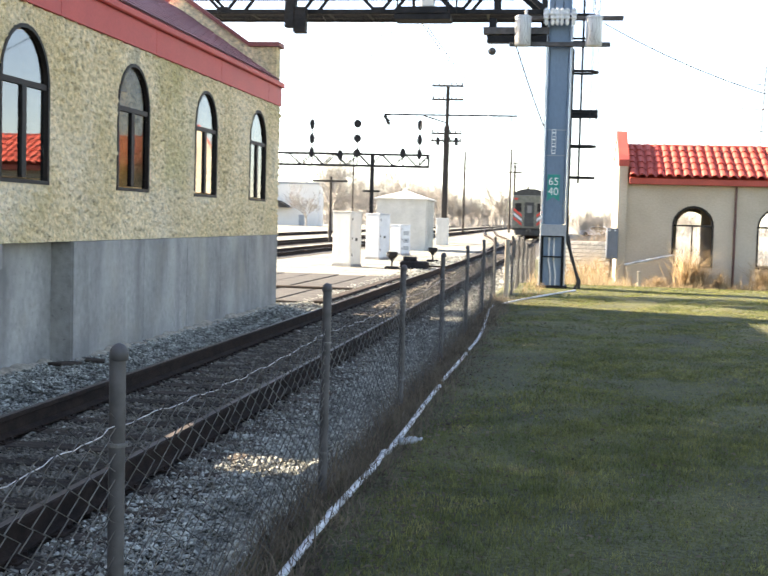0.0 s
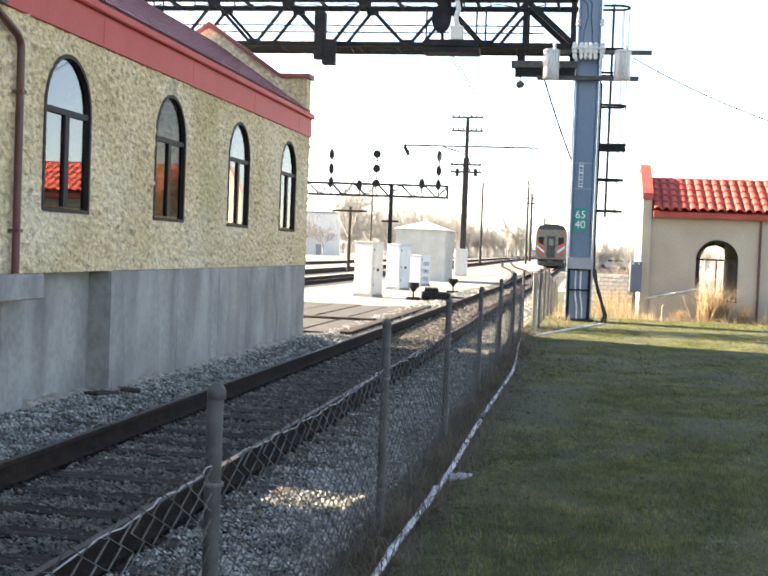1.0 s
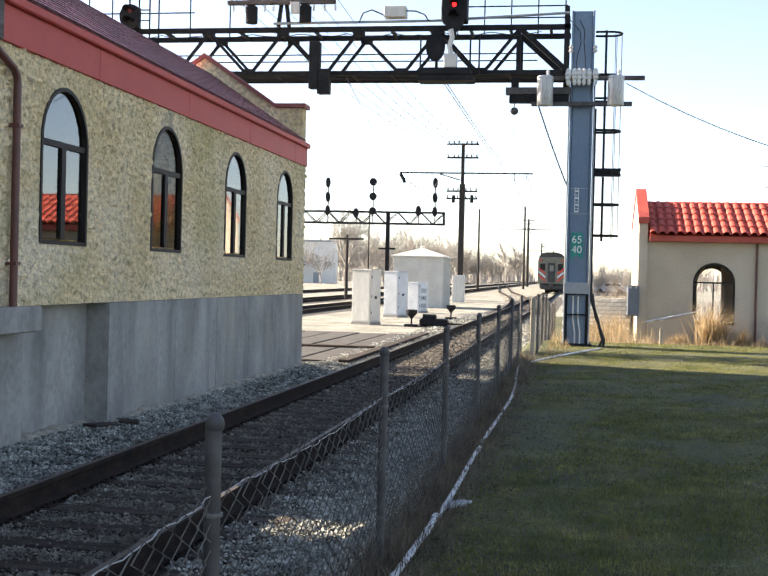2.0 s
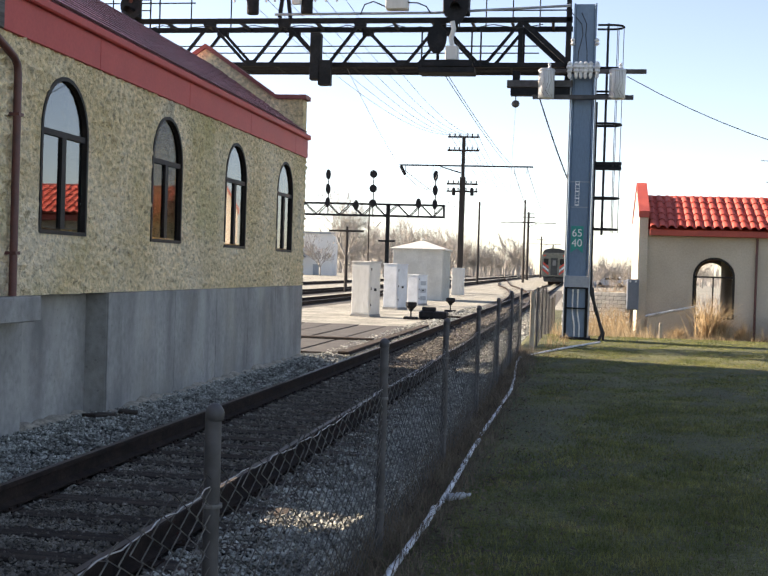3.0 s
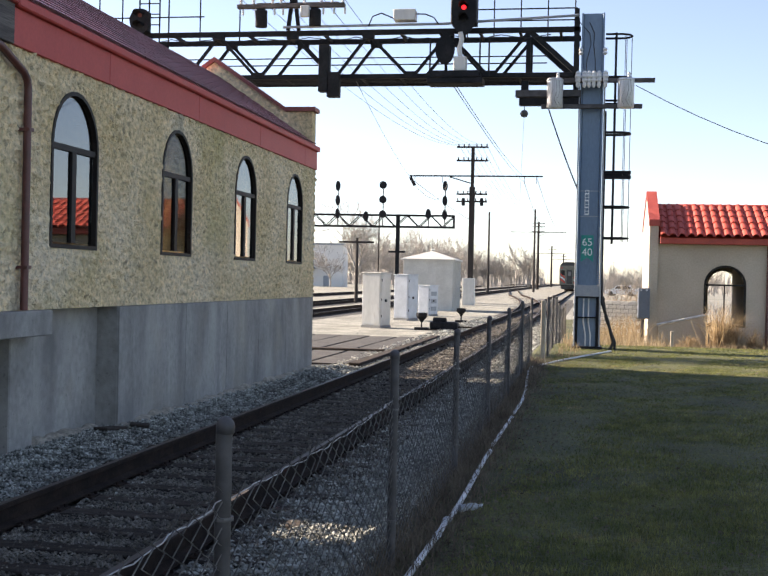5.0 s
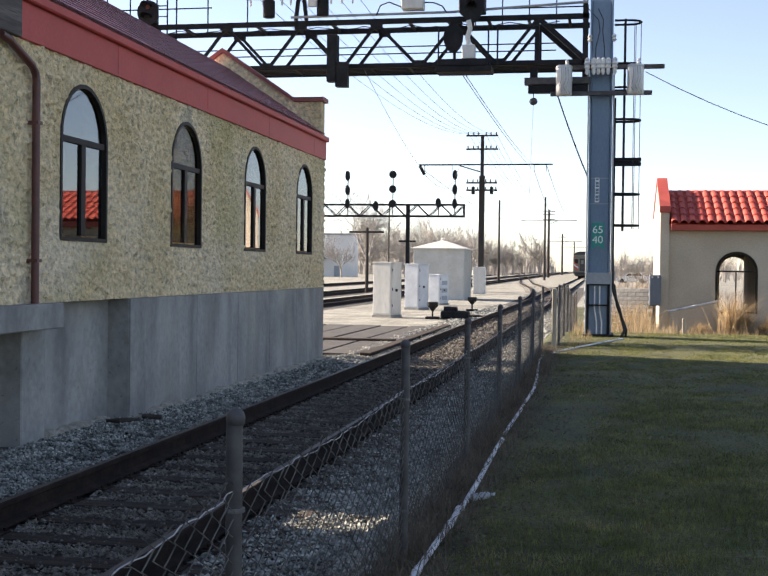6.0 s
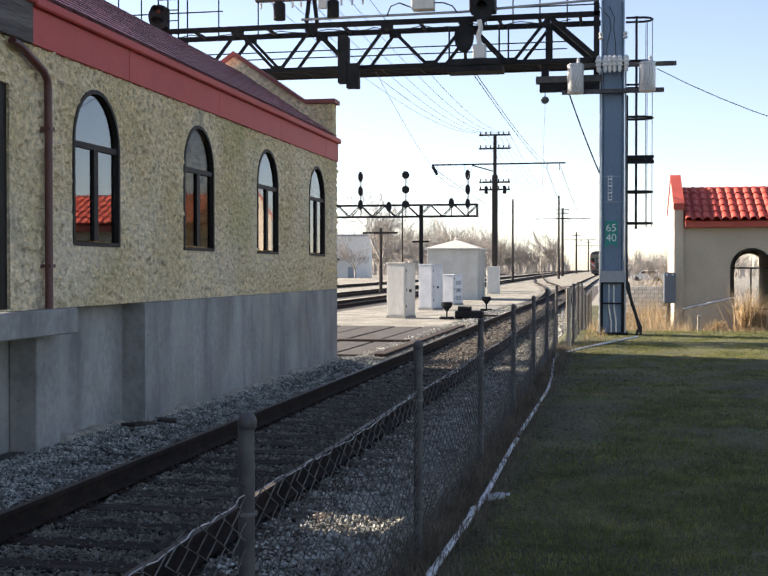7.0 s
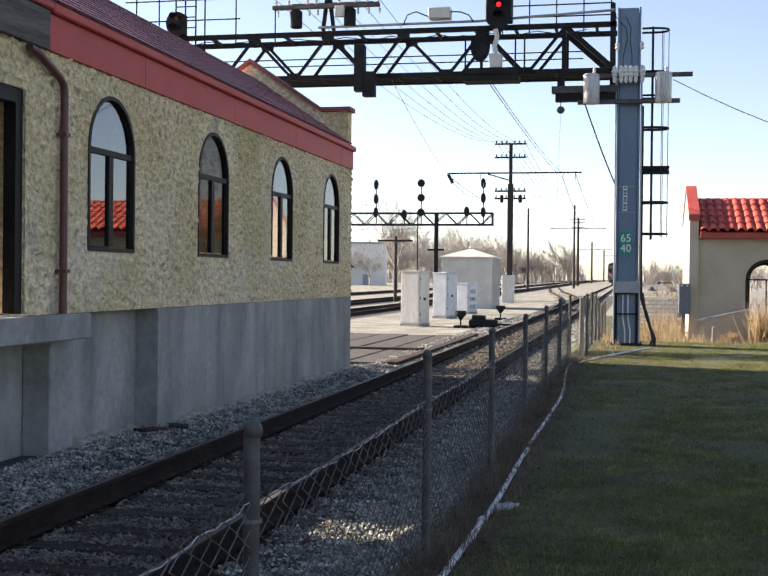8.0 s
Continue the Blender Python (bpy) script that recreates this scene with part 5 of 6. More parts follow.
# ---------------- line-side equipment across the spur ----------------
def cabinet(x, y, w, d, h, turn, paint, label, doors=1, panel=None):
    z = ground_z(x, y)
    c = root("equipment_cabinet", (x, y, z), label, "cabinet", "equipment cabinets")
    part("plinth", one_box(x - w / 2 - 0.02, x + w / 2 + 0.02, y - d / 2 - 0.02, y + d / 2 + 0.02, z - 0.05, z + 0.10), CONCRETE, c)
    part("body", one_box(x - w / 2, x + w / 2, y - d / 2, y + d / 2, z + 0.102, z + h, bevel=0.012), paint, c)
    part("top_cap", one_box(x - w / 2 - 0.03, x + w / 2 + 0.03, y - d / 2 - 0.03, y + d / 2 + 0.03, z + h + 0.002, z + h + 0.045, bevel=0.012), paint, c)
    dr = part("door", one_box(x + w / 2 + 0.002, x + w / 2 + 0.022, y - d / 2 + 0.05, y + d / 2 - 0.05, z + 0.16, z + h - 0.06, bevel=0.004), paint, c)
    part("handle", one_box(x + w / 2 + 0.024, x + w / 2 + 0.055, y - 0.10, y + 0.02, z + h * 0.48, z + h * 0.53), BLACK_STEEL, dr, "dark handle")
    for k in (0.2, 0.5, 0.85):
        part("hinge", one_rod((x + w / 2 + 0.024, y - d / 2 + 0.06, z + h * k), (x + w / 2 + 0.024, y - d / 2 + 0.06, z + h * k + 0.1), 0.015, 6), BLACK_STEEL, dr)
    f = part("front_panel", one_box(x - w / 2 + 0.05, x + w / 2 - 0.05, y - d / 2 - 0.012, y - d / 2 - 0.002, z + 0.16, z + h - 0.06, bevel=0.003), paint, c)
    if panel:
        for k in (0.25, 0.5, 0.75):
            part("louvre", one_box(x + w / 2 + 0.024, x + w / 2 + 0.034, y - d * 0.3, y + d * 0.3, z + h * k - 0.12, z + h * k + 0.1), panel, dr, "blue-grey panel")
    c.rotation_euler = (0, 0, radians(turn))


cabinet(-8.12, 43.4, 0.80, 0.78, 2.06, -20, GREY_PAINT, "tall pale grey steel equipment cabinet on gravel")
cabinet(-8.40, 52.4, 0.72, 0.95, 2.05, -20, WHITE_PAINT, "tall white steel equipment cabinet on gravel")
cabinet(-8.40, 59.8, 0.62, 1.0, 1.55, -20, WHITE_PAINT, "low white equipment cabinet with grey louvres", panel=BAND_STEEL)


def signal_shed():
    x0, x1, y0, y1, z = -11.25, -8.22, 69.2, 73.0, -0.26
    s = root("signal_shed", (-9.74, 71.1, z), "cream corrugated relay shed with low hipped roof", "shed")
    part("wall", one_box(x0, x1, y0, y1, z, 2.78, bevel=0.01), CREAM_PAINT, s)
    part("door", one_box(-10.2, -9.2, y0 - 0.03, y0 - 0.002, z + 0.1, 2.15, bevel=0.006), CREAM_PAINT, s)
    for k in range(8):
        y = y0 + 0.2 + k * 0.48
        part("rib", one_box(x1 + 0.002, x1 + 0.05, y, y + 0.12, z, 2.76), CREAM_PAINT, s)
    bm = bmesh.new()
    e = 0.14
    lo = [bm.verts.new(p) for p in ((x0 - e, y0 - e, 2.782), (x1 + e, y0 - e, 2.782), (x1 + e, y1 + e, 2.782), (x0 - e, y1 + e, 2.782))]
    up = [bm.verts.new((v.co.x, v.co.y, 2.86)) for v in lo]
    ap = bm.verts.new((-9.74, 71.1, 3.40))
    bm.faces.new(lo)
    for i in range(4):
        bm.faces.new((lo[i], lo[(i + 1) % 4], up[(i + 1) % 4], up[i]))
        bm.faces.new((up[i], up[(i + 1) % 4], ap))
    part("roof", bm, CREAM_PAINT, s)
    part("vent", lathe(bmesh.new(), (-9.74, 71.1, 3.36), [(0.10, 0), (0.10, 0.06), (0.16, 0.07), (0.15, 0.11), (0.05, 0.15)], 12), CREAM_PAINT, s)


signal_shed()


def meter_cabinet():
    z = ground_z(-9.3, 88)
    m = root("pole_cabinet", (-8.97, 85.75, z), "narrow pale grey cabinet at the pole foot", "cabinet")
    part("body", one_box(-9.42, -8.52, 85.4, 86.1, z - 0.02, z + 2.0, bevel=0.02), GREY_PAINT, m)
    part("door", one_box(-9.35, -8.59, 85.37, 85.398, z + 0.1, z + 1.9, bevel=0.005), GREY_PAINT, m)


meter_cabinet()


def electric_box():
    b = root("electric_box", (1.5, 36.6, -0.3), "dark blue-grey electric box on a post", "electric box")
    part("case", one_box(1.33, 1.70, 36.55, 36.75, 0.54, 1.49, bevel=0.03), mat("slate_box_paint", (0.10, 0.12, 0.15), (0.14, 0.16, 0.19), 3, 0.5, fine=0.1), b)
    for x in (1.43, 1.60):
        part("clip", one_rod((x, 36.53, 1.42), (x, 36.55, 1.42), 0.03, 10), PORCELAIN, b)
    part("post", one_box(1.46, 1.56, 36.76, 36.84, -0.4, 1.4), GALV, b)


electric_box()


def ramp():
    r = root("access_ramp", (2.6, 36.6, -0.3), "low ramp wall with pale sloping handrail", "ramp")
    pl = lambda u, d, z: (u, 36.6 + d, z)
    part("side_wall", slab_of(pl, [(1.98, -0.5), (3.4, -0.5), (3.4, 0.66), (1.98, 0.33)], 0, 0.12), STUCCO_PLAIN, r)
    part("handrail", one_rod((1.92, 36.56, 0.37), (3.42, 36.56, 0.72), 0.034, 8), PVC, r, smooth=True)


ramp()


def antenna():
    a = root("roof_antenna", (6.25, 39.3, 4.3), "thin grey television antenna on the tiled roof", "antenna")
    part("mast", one_rod((6.22, 39.3, 4.2), (6.31, 39.3, 6.85), 0.018, 6), GALV, a)
    for z, w in ((5.45, 0.68), (6.25, 0.46), (4.75, 0.5)):
        part("element", one_rod((6.26 - w, 39.3, z + 0.03), (6.26 + w, 39.3, z - 0.03), 0.010, 5), GALV, a)
    for k in (-0.4, 0, 0.4):
        part("element", one_rod((6.26 + k, 39.0, 5.45), (6.26 + k, 39.6, 5.45), 0.008, 5), GALV, a)


antenna()


def crossing():
    c = root("grade_crossing", (-7.0, 30.0, -0.26), "dark worn timber and asphalt crossing panels", "crossing", kind="structure")
    rng = random.Random(3)
    for y0, y1 in ((24.3, 28.6), (29.3, 36.6)):
        x = -11.5
        while x < -5.3:
            w = 0.9
            z = ground_z(x, y0)
            part("panel", one_box(x, x + w - 0.07, y0 + rng.uniform(-0.08, 0.08), y1 + rng.uniform(-0.1, 0.1), z - 0.05, z + 0.035 + rng.uniform(0, 0.012), bevel=0.01), ASPHALT, c)
            x += w
    part("edge_timber", one_box(-11.6, -5.25, 28.8, 29.1, -0.3, -0.20, bevel=0.015), TIE, c)
    part("edge_timber", one_box(-5.1, -4.85, 23.8, 37.0, -0.3, -0.19, bevel=0.015), TIE, c)


crossing()


def switch_stand(x, y):
    z = ground_z(x, y)
    s = root("switch_stand", (x, y, z), "small black switch stand with lamp", "switch stand", "switch stands")
    part("foot", one_box(x - 0.25, x + 0.25, y - 0.2, y + 0.2, z - 0.02, z + 0.1, bevel=0.02), BLACK_STEEL, s)
    part("mast", one_rod((x, y, z + 0.08), (x, y, z + 0.5), 0.03, 10), BLACK_STEEL, s)
    part("lamp", lathe(bmesh.new(), (x, y, z + 0.42), [(0.05, -0.12), (0.09, -0.05), (0.17, 0.03), (0.21, 0.08), (0.21, 0.2), (0.17, 0.22)], 12), BLACK_STEEL, s)


switch_stand(-6.25, 42.6)
switch_stand(-5.75, 51.5)


def switch_machine():
    z = ground_z(-5.5, 43)
    m = root("switch_machine", (-5.45, 43.2, z), "black cast switch machine beside the rail", "switch machine")
    part("case", one_box(-6.0, -4.95, 42.9, 43.5, z + 0.02, z + 0.30, bevel=0.05), BLACK_STEEL, m)
    part("motor", one_rod((-5.9, 43.2, z + 0.34), (-5.4, 43.2, z + 0.34), 0.13, 12), BLACK_STEEL, m)
    part("throw_rod", one_rod((-5.0, 43.2, z + 0.12), (-4.3, 43.2, z + 0.12), 0.03, 8), RAIL_SIDE, m)
    part("base_timber", one_box(-6.3, -4.9, 42.7, 43.7, z - 0.05, z + 0.018), TIE, m)


switch_machine()


def scrap_board(x, y, turn, length):
    z = ground_z(x, y)
    b = root("scrap_board", (x, y, z), "dark broken board lying on the ballast", "board", "scrap boards")
    part("plank", one_box(x - length / 2, x + length / 2, y - 0.09, y + 0.09, z + 0.03, z + 0.065, bevel=0.008), TIE, b)
    b.rotation_euler = (0, radians(4), radians(turn))


scrap_board(-5.36, 12.05, 80, 0.42)
scrap_board(-5.2, 12.5, 20, 0.22)


# ---------------- poles and far signal bridge ----------------
def line_pole():
    x, y, z = -8.95, 86.6, -0.27
    p = root("catenary_pole", (x, y, z), "tall dark steel catenary pole with crossarms", "pole", "line poles")
    part("shaft", one_box(x - 0.2, x + 0.2, y - 0.2, y + 0.2, z, 8.6, bevel=0.02), POLE_WOOD, p)
    part("shaft", one_box(x - 0.12, x + 0.12, y - 0.1, y + 0.1, 8.6, 11.65), POLE_WOOD, p)
    for zz, w in ((11.5, 1.18), (10.5, 1.18), (8.0, 1.15), (7.45, 1.15)):
        part("crossarm", one_box(x - w, x + w, y - 0.27, y - 0.17, zz, zz + 0.12), POLE_WOOD, p)
        for k in (-1.05, -0.65, -0.3, 0.3, 0.65, 1.05):
            part("insulator", lathe(bmesh.new(), (x + k, y - 0.22, zz + 0.12), [(0.03, 0), (0.06, 0.05), (0.03, 0.1), (0.06, 0.15), (0.02, 0.2)], 6), POLE_WOOD, p)
    part("bracket_arm", one_box(-13.7, -3.75, y - 0.06, y + 0.06, 9.38, 9.48), BLACK_STEEL, p, "long steel bracket arm")
    part("brace", angle_bar(bmesh.new(), (x - 1.7, y, 9.36), (x - 0.15, y, 8.9), 0.08, 0.08), BLACK_STEEL, p)
    for k in (-0.62, 0.75):
        part("can", lathe(bmesh.new(), (x + k, y - 0.3, 7.0), [(0.11, 0.2), (0.13, 0.25), (0.13, 0.7), (0.06, 0.78)], 12), BLACK_STEEL, p)
    part("end_insulator", one_rod((-13.65, y, 9.35), (-13.3, y, 8.7), 0.12, 8), BLACK_STEEL, p)
    for xx in (-13.3, -11.2, -5.1, -4.2):
        part("hanger", one_rod((xx, y, 9.38), (xx, y, 8.9), 0.02, 6), BLACK_STEEL, p)
    part("loop_wire", tube(bmesh.new(), [(-13.3, y, 8.7), (-12.4, y, 7.9), (-11.6, y, 7.6), (-11.1, y, 8.2), (-10.6, y, 9.35)], 0.015, 5), CABLE, p)


def plain_pole(x, y, top, arms, bracket, r=0.14):
    z = -0.27
    p = root("line_pole", (x, y, z), "slim dark timber line pole", "pole", "line poles")
    part("shaft", one_rod((x, y, z), (x, y, top), r, 10, r * 0.7), POLE_WOOD, p)
    for zz in arms:
        part("crossarm", one_box(x - 1.3, x + 1.3, y - 0.25, y - 0.15, zz, zz + 0.14), POLE_WOOD, p)
    if bracket:
        part("bracket_arm", one_box(x - bracket, x + bracket, y - 0.06, y + 0.06, top - 2.2, top - 2.08), BLACK_STEEL, p)
        part("brace", angle_bar(bmesh.new(), (x + 1.8, y, top - 2.2), (x, y, top - 3.0), 0.08, 0.08), BLACK_STEEL, p)


line_pole()
plain_pole(-12.84, 147, 10.4, (), 0, 0.16)
plain_pole(-9.0, 187, 13.3, (), 0, 0.2)
plain_pole(-10.7, 239, 14.0, (13.6, 12.9, 11.9), 5.6, 0.3)
plain_pole(-10.9, 330, 12.0, (11.0,), 5.5, 0.3)
plain_pole(-10.3, 450, 12.8, (11.8,), 5.0, 0.32)
plain_pole(-17.1, 84, 4.6, (4.2,), 0, 0.13)
plain_pole(-17.85, 97, 7.0, (), 0, 0.07)


def far_bridge():
    y = 95.0
    b = root("far_signal_bridge", (-15.9, y, -0.27), "distant black lattice signal bridge with signal masts", "signal bridge")
    part("column", one_box(-16.05, -15.75, y - 0.15, y + 0.15, -0.27, 6.9), BLACK_STEEL, b)
    part("crossarm", one_box(-16.6, -15.2, y - 0.3, y - 0.17, 3.8, 3.95), BLACK_STEEL, b)
    x0, x1 = -34.0, -11.2
    for yy in (y - 0.4, y + 0.4):
        part("chord", one_box(x0, x1, yy - 0.05, yy + 0.05, 6.84, 6.96), BLACK_STEEL, b)
        part("chord", one_box(x0, x1, yy - 0.05, yy + 0.05, 5.88, 6.02), BLACK_STEEL, b)
        x, up = x1, True
        while x > x0 + 1:
            part("diagonal", angle_bar(bmesh.new(), (x, yy, 6.9 if up else 5.95), (x - 0.98, yy, 5.95 if up else 6.9), 0.07, 0.06), BLACK_STEEL, b)
            x, up = x - 0.98, not up
    part("end_post", one_box(x1 - 0.1, x1, y - 0.4, y + 0.4, 5.88, 6.96), BLACK_STEEL, b)
    for x, w, tops in ((-20.9, 0.19, (6.95, 8.05, 9.25)), (-17.1, 0.30, (6.95, 8.15, 9.35)), (-11.95, 0.2, (6.95, 8.1, 9.3)), (-18.5, 0.22, (6.75,)), (-13.3, 0.22, (7.0,))):
        m = part("signal_mast", one_rod((x, y - 0.5, 6.0), (x, y - 0.5, max(tops) + 0.3), 0.045, 6), BLACK_STEEL, b)
        for z in tops:
            pts = [(x + w * math.cos(2 * math.pi * i / 16), z + (0.42 if w < 0.28 else 0.32) * math.sin(2 * math.pi * i / 16)) for i in range(16)]
            part("signal_head", slab_of(lambda u, d, q: (u, y - 0.75 + d, q), pts, 0, 0.2), BLACK_STEEL, m, "black signal head")


far_bridge()


def white_warehouse():
    w = root("warehouse", (-58, 208, -0.3), "distant plain white warehouse", "building")
    part("wall", one_box(-78, -42.9, 200, 204, -0.3, 7.4, bevel=0.05), BRICK_PALE, w)
    part("roof", one_box(-78.2, -42.7, 199.8, 204.2, 7.402, 7.75), BAND_STEEL, w)
    part("door", one_box(-46.4, -45.4, 199.93, 199.98, -0.3, 2.0), BAND_STEEL, w)
    part("awning", slab_of(lambda u, d, z: (u, 197.5 + d, z), [(-53, 3.2), (-47.6, 3.2), (-49.5, 4.4), (-53, 4.4)], 0, 2.4), ASPHALT, w)


white_warehouse()


# ---------------- trees ----------------
def bare_tree_mesh(seed, height):
    """A short trunk, spreading limbs and a wide haze of fine ascending twigs."""
    rng = random.Random(seed)
    trunk, crown = ([], []), ([], [])

    def limb(store, p, q, r0, r1):
        v, f = store
        d = (q - p).normalized()
        u = d.orthogonal().normalized()
        w = d.cross(u)
        k = len(v)
        for at, r in ((p, r0), (q, r1)):
            for i in range(3):
                a = 2.0944 * i
                v.append(at + (u * math.cos(a) + w * math.sin(a)) * r)
        for i in range(3):
            j = (i + 1) % 3
            f.append((k + i, k + j, k + 3 + j, k + 3 + i))

    def grow(p, d, length, r, level):
        q = p + d * length
        limb(trunk if level < 2 else crown, p, q, max(r, 0.016), max(r * 0.7, 0.012))
        if level >= 6:
            return
        for i in range(5 if level == 0 else 3):
            t = Vector((rng.gauss(0, 1), rng.gauss(0, 1), rng.gauss(0, 0.6)))
            t = (t - d * t.dot(d)).normalized()
            k = (0.55 if level == 0 else 0.22) if i == 0 else rng.uniform(0.5, 0.95)
            dd = (d + t * k + Vector((0, 0, 0.16))).normalized()
            at = q if i == 0 else p.lerp(q, rng.uniform(0.55, 1.0))
            grow(at, dd, length * (rng.uniform(0.82, 0.95) if i == 0 else rng.uniform(0.55, 0.82)) * (0.85 if level == 0 else 1.0), r * (0.72 if i == 0 else 0.56), level + 1)
    grow(Vector((0, 0, -0.2)), Vector((rng.uniform(-0.06, 0.06), 0, 1)).normalized(), height * 0.21, height * 0.016, 0)
    return trunk, crown


def bare_trees():
    protos = []
    for s in range(4):
        tr = root("bare_tree", (0, 0, 0), "bare grey-brown winter tree with fine twigs", "tree", "bare trees")
        t, c = bare_tree_mesh(40 + s, 10.0)
        for nm, (v, f) in (("trunk", t), ("crown", c)):
            me = bpy.data.meshes.new(nm)
            me.from_pydata([tuple(p) for p in v], [], f)
            me.materials.append(BARK)
            ob = new(nm, me)
            ob.parent = tr
        protos.append(tr)
    rng = random.Random(9)
    spots = []
    for px, y, h in ((735, 190, 9), (790, 150, 11.5), (760, 240, 12), (830, 230, 13), (870, 200, 9.5), (900, 260, 13.5), (930, 230, 13.5), (960, 250, 13.5), (990, 270, 12.5), (1012, 240, 10.5), (1040, 260, 11), (1060, 300, 11), (1080, 320, 10.5), (1095, 340, 10.5), (1112, 380, 10), (1130, 420, 10), (1150, 500, 11), (850, 280, 13), (945, 300, 14), (1000, 320, 12), (1030, 340, 12), (1070, 400, 12), (720, 260, 11), (810, 300, 13), (880, 320, 14)):
        spots.append((y * (-0.0448 + (px - 1165) / 2377), y, h))
    for k in range(22):
        px, y = 700 + 21 * k + rng.uniform(-8, 8), rng.uniform(300, 430)
        spots.append((y * (-0.0448 + (px - 1165) / 2377), y, rng.uniform(10, 15)))
    for px, y, h in ((1305, 150, 3.6), (1330, 170, 4.4), (1350, 130, 3.4), (1372, 120, 3.2), (1392, 140, 4.2), (1420, 160, 5), (1318, 220, 5), (1450, 170, 5.5), (1500, 180, 5.5)):
        spots.append((y * (-0.0448 + (px - 1165) / 2377), y, h))
    for i, (x, y, h) in enumerate(spots):
        m = pose(x, y, -0.3, 0, 0, rng.uniform(0, 360))
        ob = protos[i % 4] if i < 4 else copy_thing(protos[i % 4], m)
        ob.matrix_basis = m
        k = h / 10.0 * rng.uniform(1.12, 1.38)
        ob.scale = (k * 1.05, k * 1.05, k)


bare_trees()


def far_woods():
    rng = np.random.RandomState(77)
    out = []
    for x0, x1, y0, y1, n, h0, h1, w in ((-260, 60, 480, 640, 5200, 4, 11, 0.5), (-60, -22, 260, 330, 2600, 1, 3, 0.12), (2, 60, 180, 420, 2200, 1.5, 3.5, 0.15), (1.2, 14, 60, 95, 1500, 0.3, 1.0, 0.04)):
        x, y = rng.uniform(x0, x1, n), rng.uniform(y0, y1, n)
        keep = (x < -12 - (y > 400) * 10) | (x > 0.0)
        x, y = x[keep], y[keep]
        out.append(blades(rng, x, y, np.full(len(x), -0.3), rng.uniform(h0, h1, len(x)), w, 0.45))
    scatter_mesh("far_brush", *joined(out), BARK, "distant grey-brown leafless woods and brush", "woods")


far_woods()


# ---------------- parked cars ----------------
def parked_car(x, y, turn, paint, label):
    c = root("parked_car", (x, y, -0.02), label, "car", "parked cars")
    side = [(-2.2, 0.25), (2.2, 0.25), (2.25, 0.65), (2.05, 0.88), (1.1, 0.98), (0.55, 1.45), (-1.2, 1.48), (-1.95, 1.0), (-2.25, 0.9)]
    pl = lambda u, d, z: (x - 0.88 + d, y + u, z - 0.02)
    bm = slab_of(pl, side, 0, 1.76)
    bmesh.ops.bevel(bm, geom=bm.edges[:], offset=0.07, segments=2, affect="EDGES")
    part("body", bm, paint, c, smooth=True)
    for u0, u1, a in ((-1.15, 0.5, 1.0),):
        for d in (-0.012, 1.752):
            part("side_window", slab_of(pl, [(u0 - 0.4, a + 0.02), (u1 + 0.35, a + 0.02), (u1, 1.38), (u0, 1.40)], d, d + 0.02), DARK_FRAME, c)
    part("rear_window", slab_of(lambda u, d, z: (x - 0.7 + u, y - 1.99 + d + (z - 1.05) * 1.55, z - 0.02), [(0.05, 1.05), (1.35, 1.05), (1.2, 1.42), (0.2, 1.42)], -0.03, 0.0), DARK_FRAME, c)
    for u in (-1.4, 1.4):
        for d in (-0.82, 0.82):
            wl = part("wheel", one_rod((x + d - 0.1, y + u, 0.30), (x + d + 0.1, y + u, 0.30), 0.32, 16), RUBBER, c)
            part("rim", one_rod((x + d - 0.11, y + u, 0.30), (x + d + 0.11, y + u, 0.30), 0.19, 12), GALV, wl)
    c.rotation_euler = (0, 0, radians(turn))


parked_car(4.3, 165, 75, CARS, "white car parked beyond the dry weeds")
parked_car(6.4, 182, 80, mat("silver_car_paint", (0.40, 0.41, 0.42), (0.46, 0.47, 0.48), 1, 0.3, metal=0.5, fine=0.03), "silver car parked beyond the dry weeds")
parked_car(9.6, 175, 85, CARS, "white car parked beyond the dry weeds")


# ---------------- overhead wires ----------------
def wire(name, a, b, sag, r, label):
    a, b = Vector(a), Vector(b)
    pts = [a.lerp(b, i / 20) - Vector((0, 0, sag * 4 * (i / 20) * (1 - i / 20))) for i in range(21)]
    ob = part(name, tube(bmesh.new(), pts, r, 5), CABLE)
    tagged(ob, label, "wire", "overhead wires")


wire("contact_wire", (-3.27, 25.9, 5.98), (-5.1, 86.6, 9.0), 0.2, 0.010, "dark overhead contact wire above the spur")
wire("messenger_wire", (-3.27, 25.9, 6.08), (-5.1, 86.6, 9.4), 0.25, 0.010, "dark overhead messenger wire above the spur")
wire("contact_wire", (-5.1, 86.6, 9.0), (-8.5, 239, 11.7), 1.4, 0.022, "dark overhead contact wire above the spur")
wire("messenger_wire", (-4.2, 86.6, 9.4), (-6.0, 239, 11.8), 1.2, 0.022, "dark overhead messenger wire above the spur")
wire("contact_wire", (-5.5, 25.9, 6.1), (-13.3, 86.6, 9.0), 0.3, 0.006, "dark overhead contact wire above the main line")
wire("messenger_wire", (-13.3, 86.6, 9.0), (-15.5, 239, 11.8), 1.4, 0.02, "dark overhead wire above the main line")
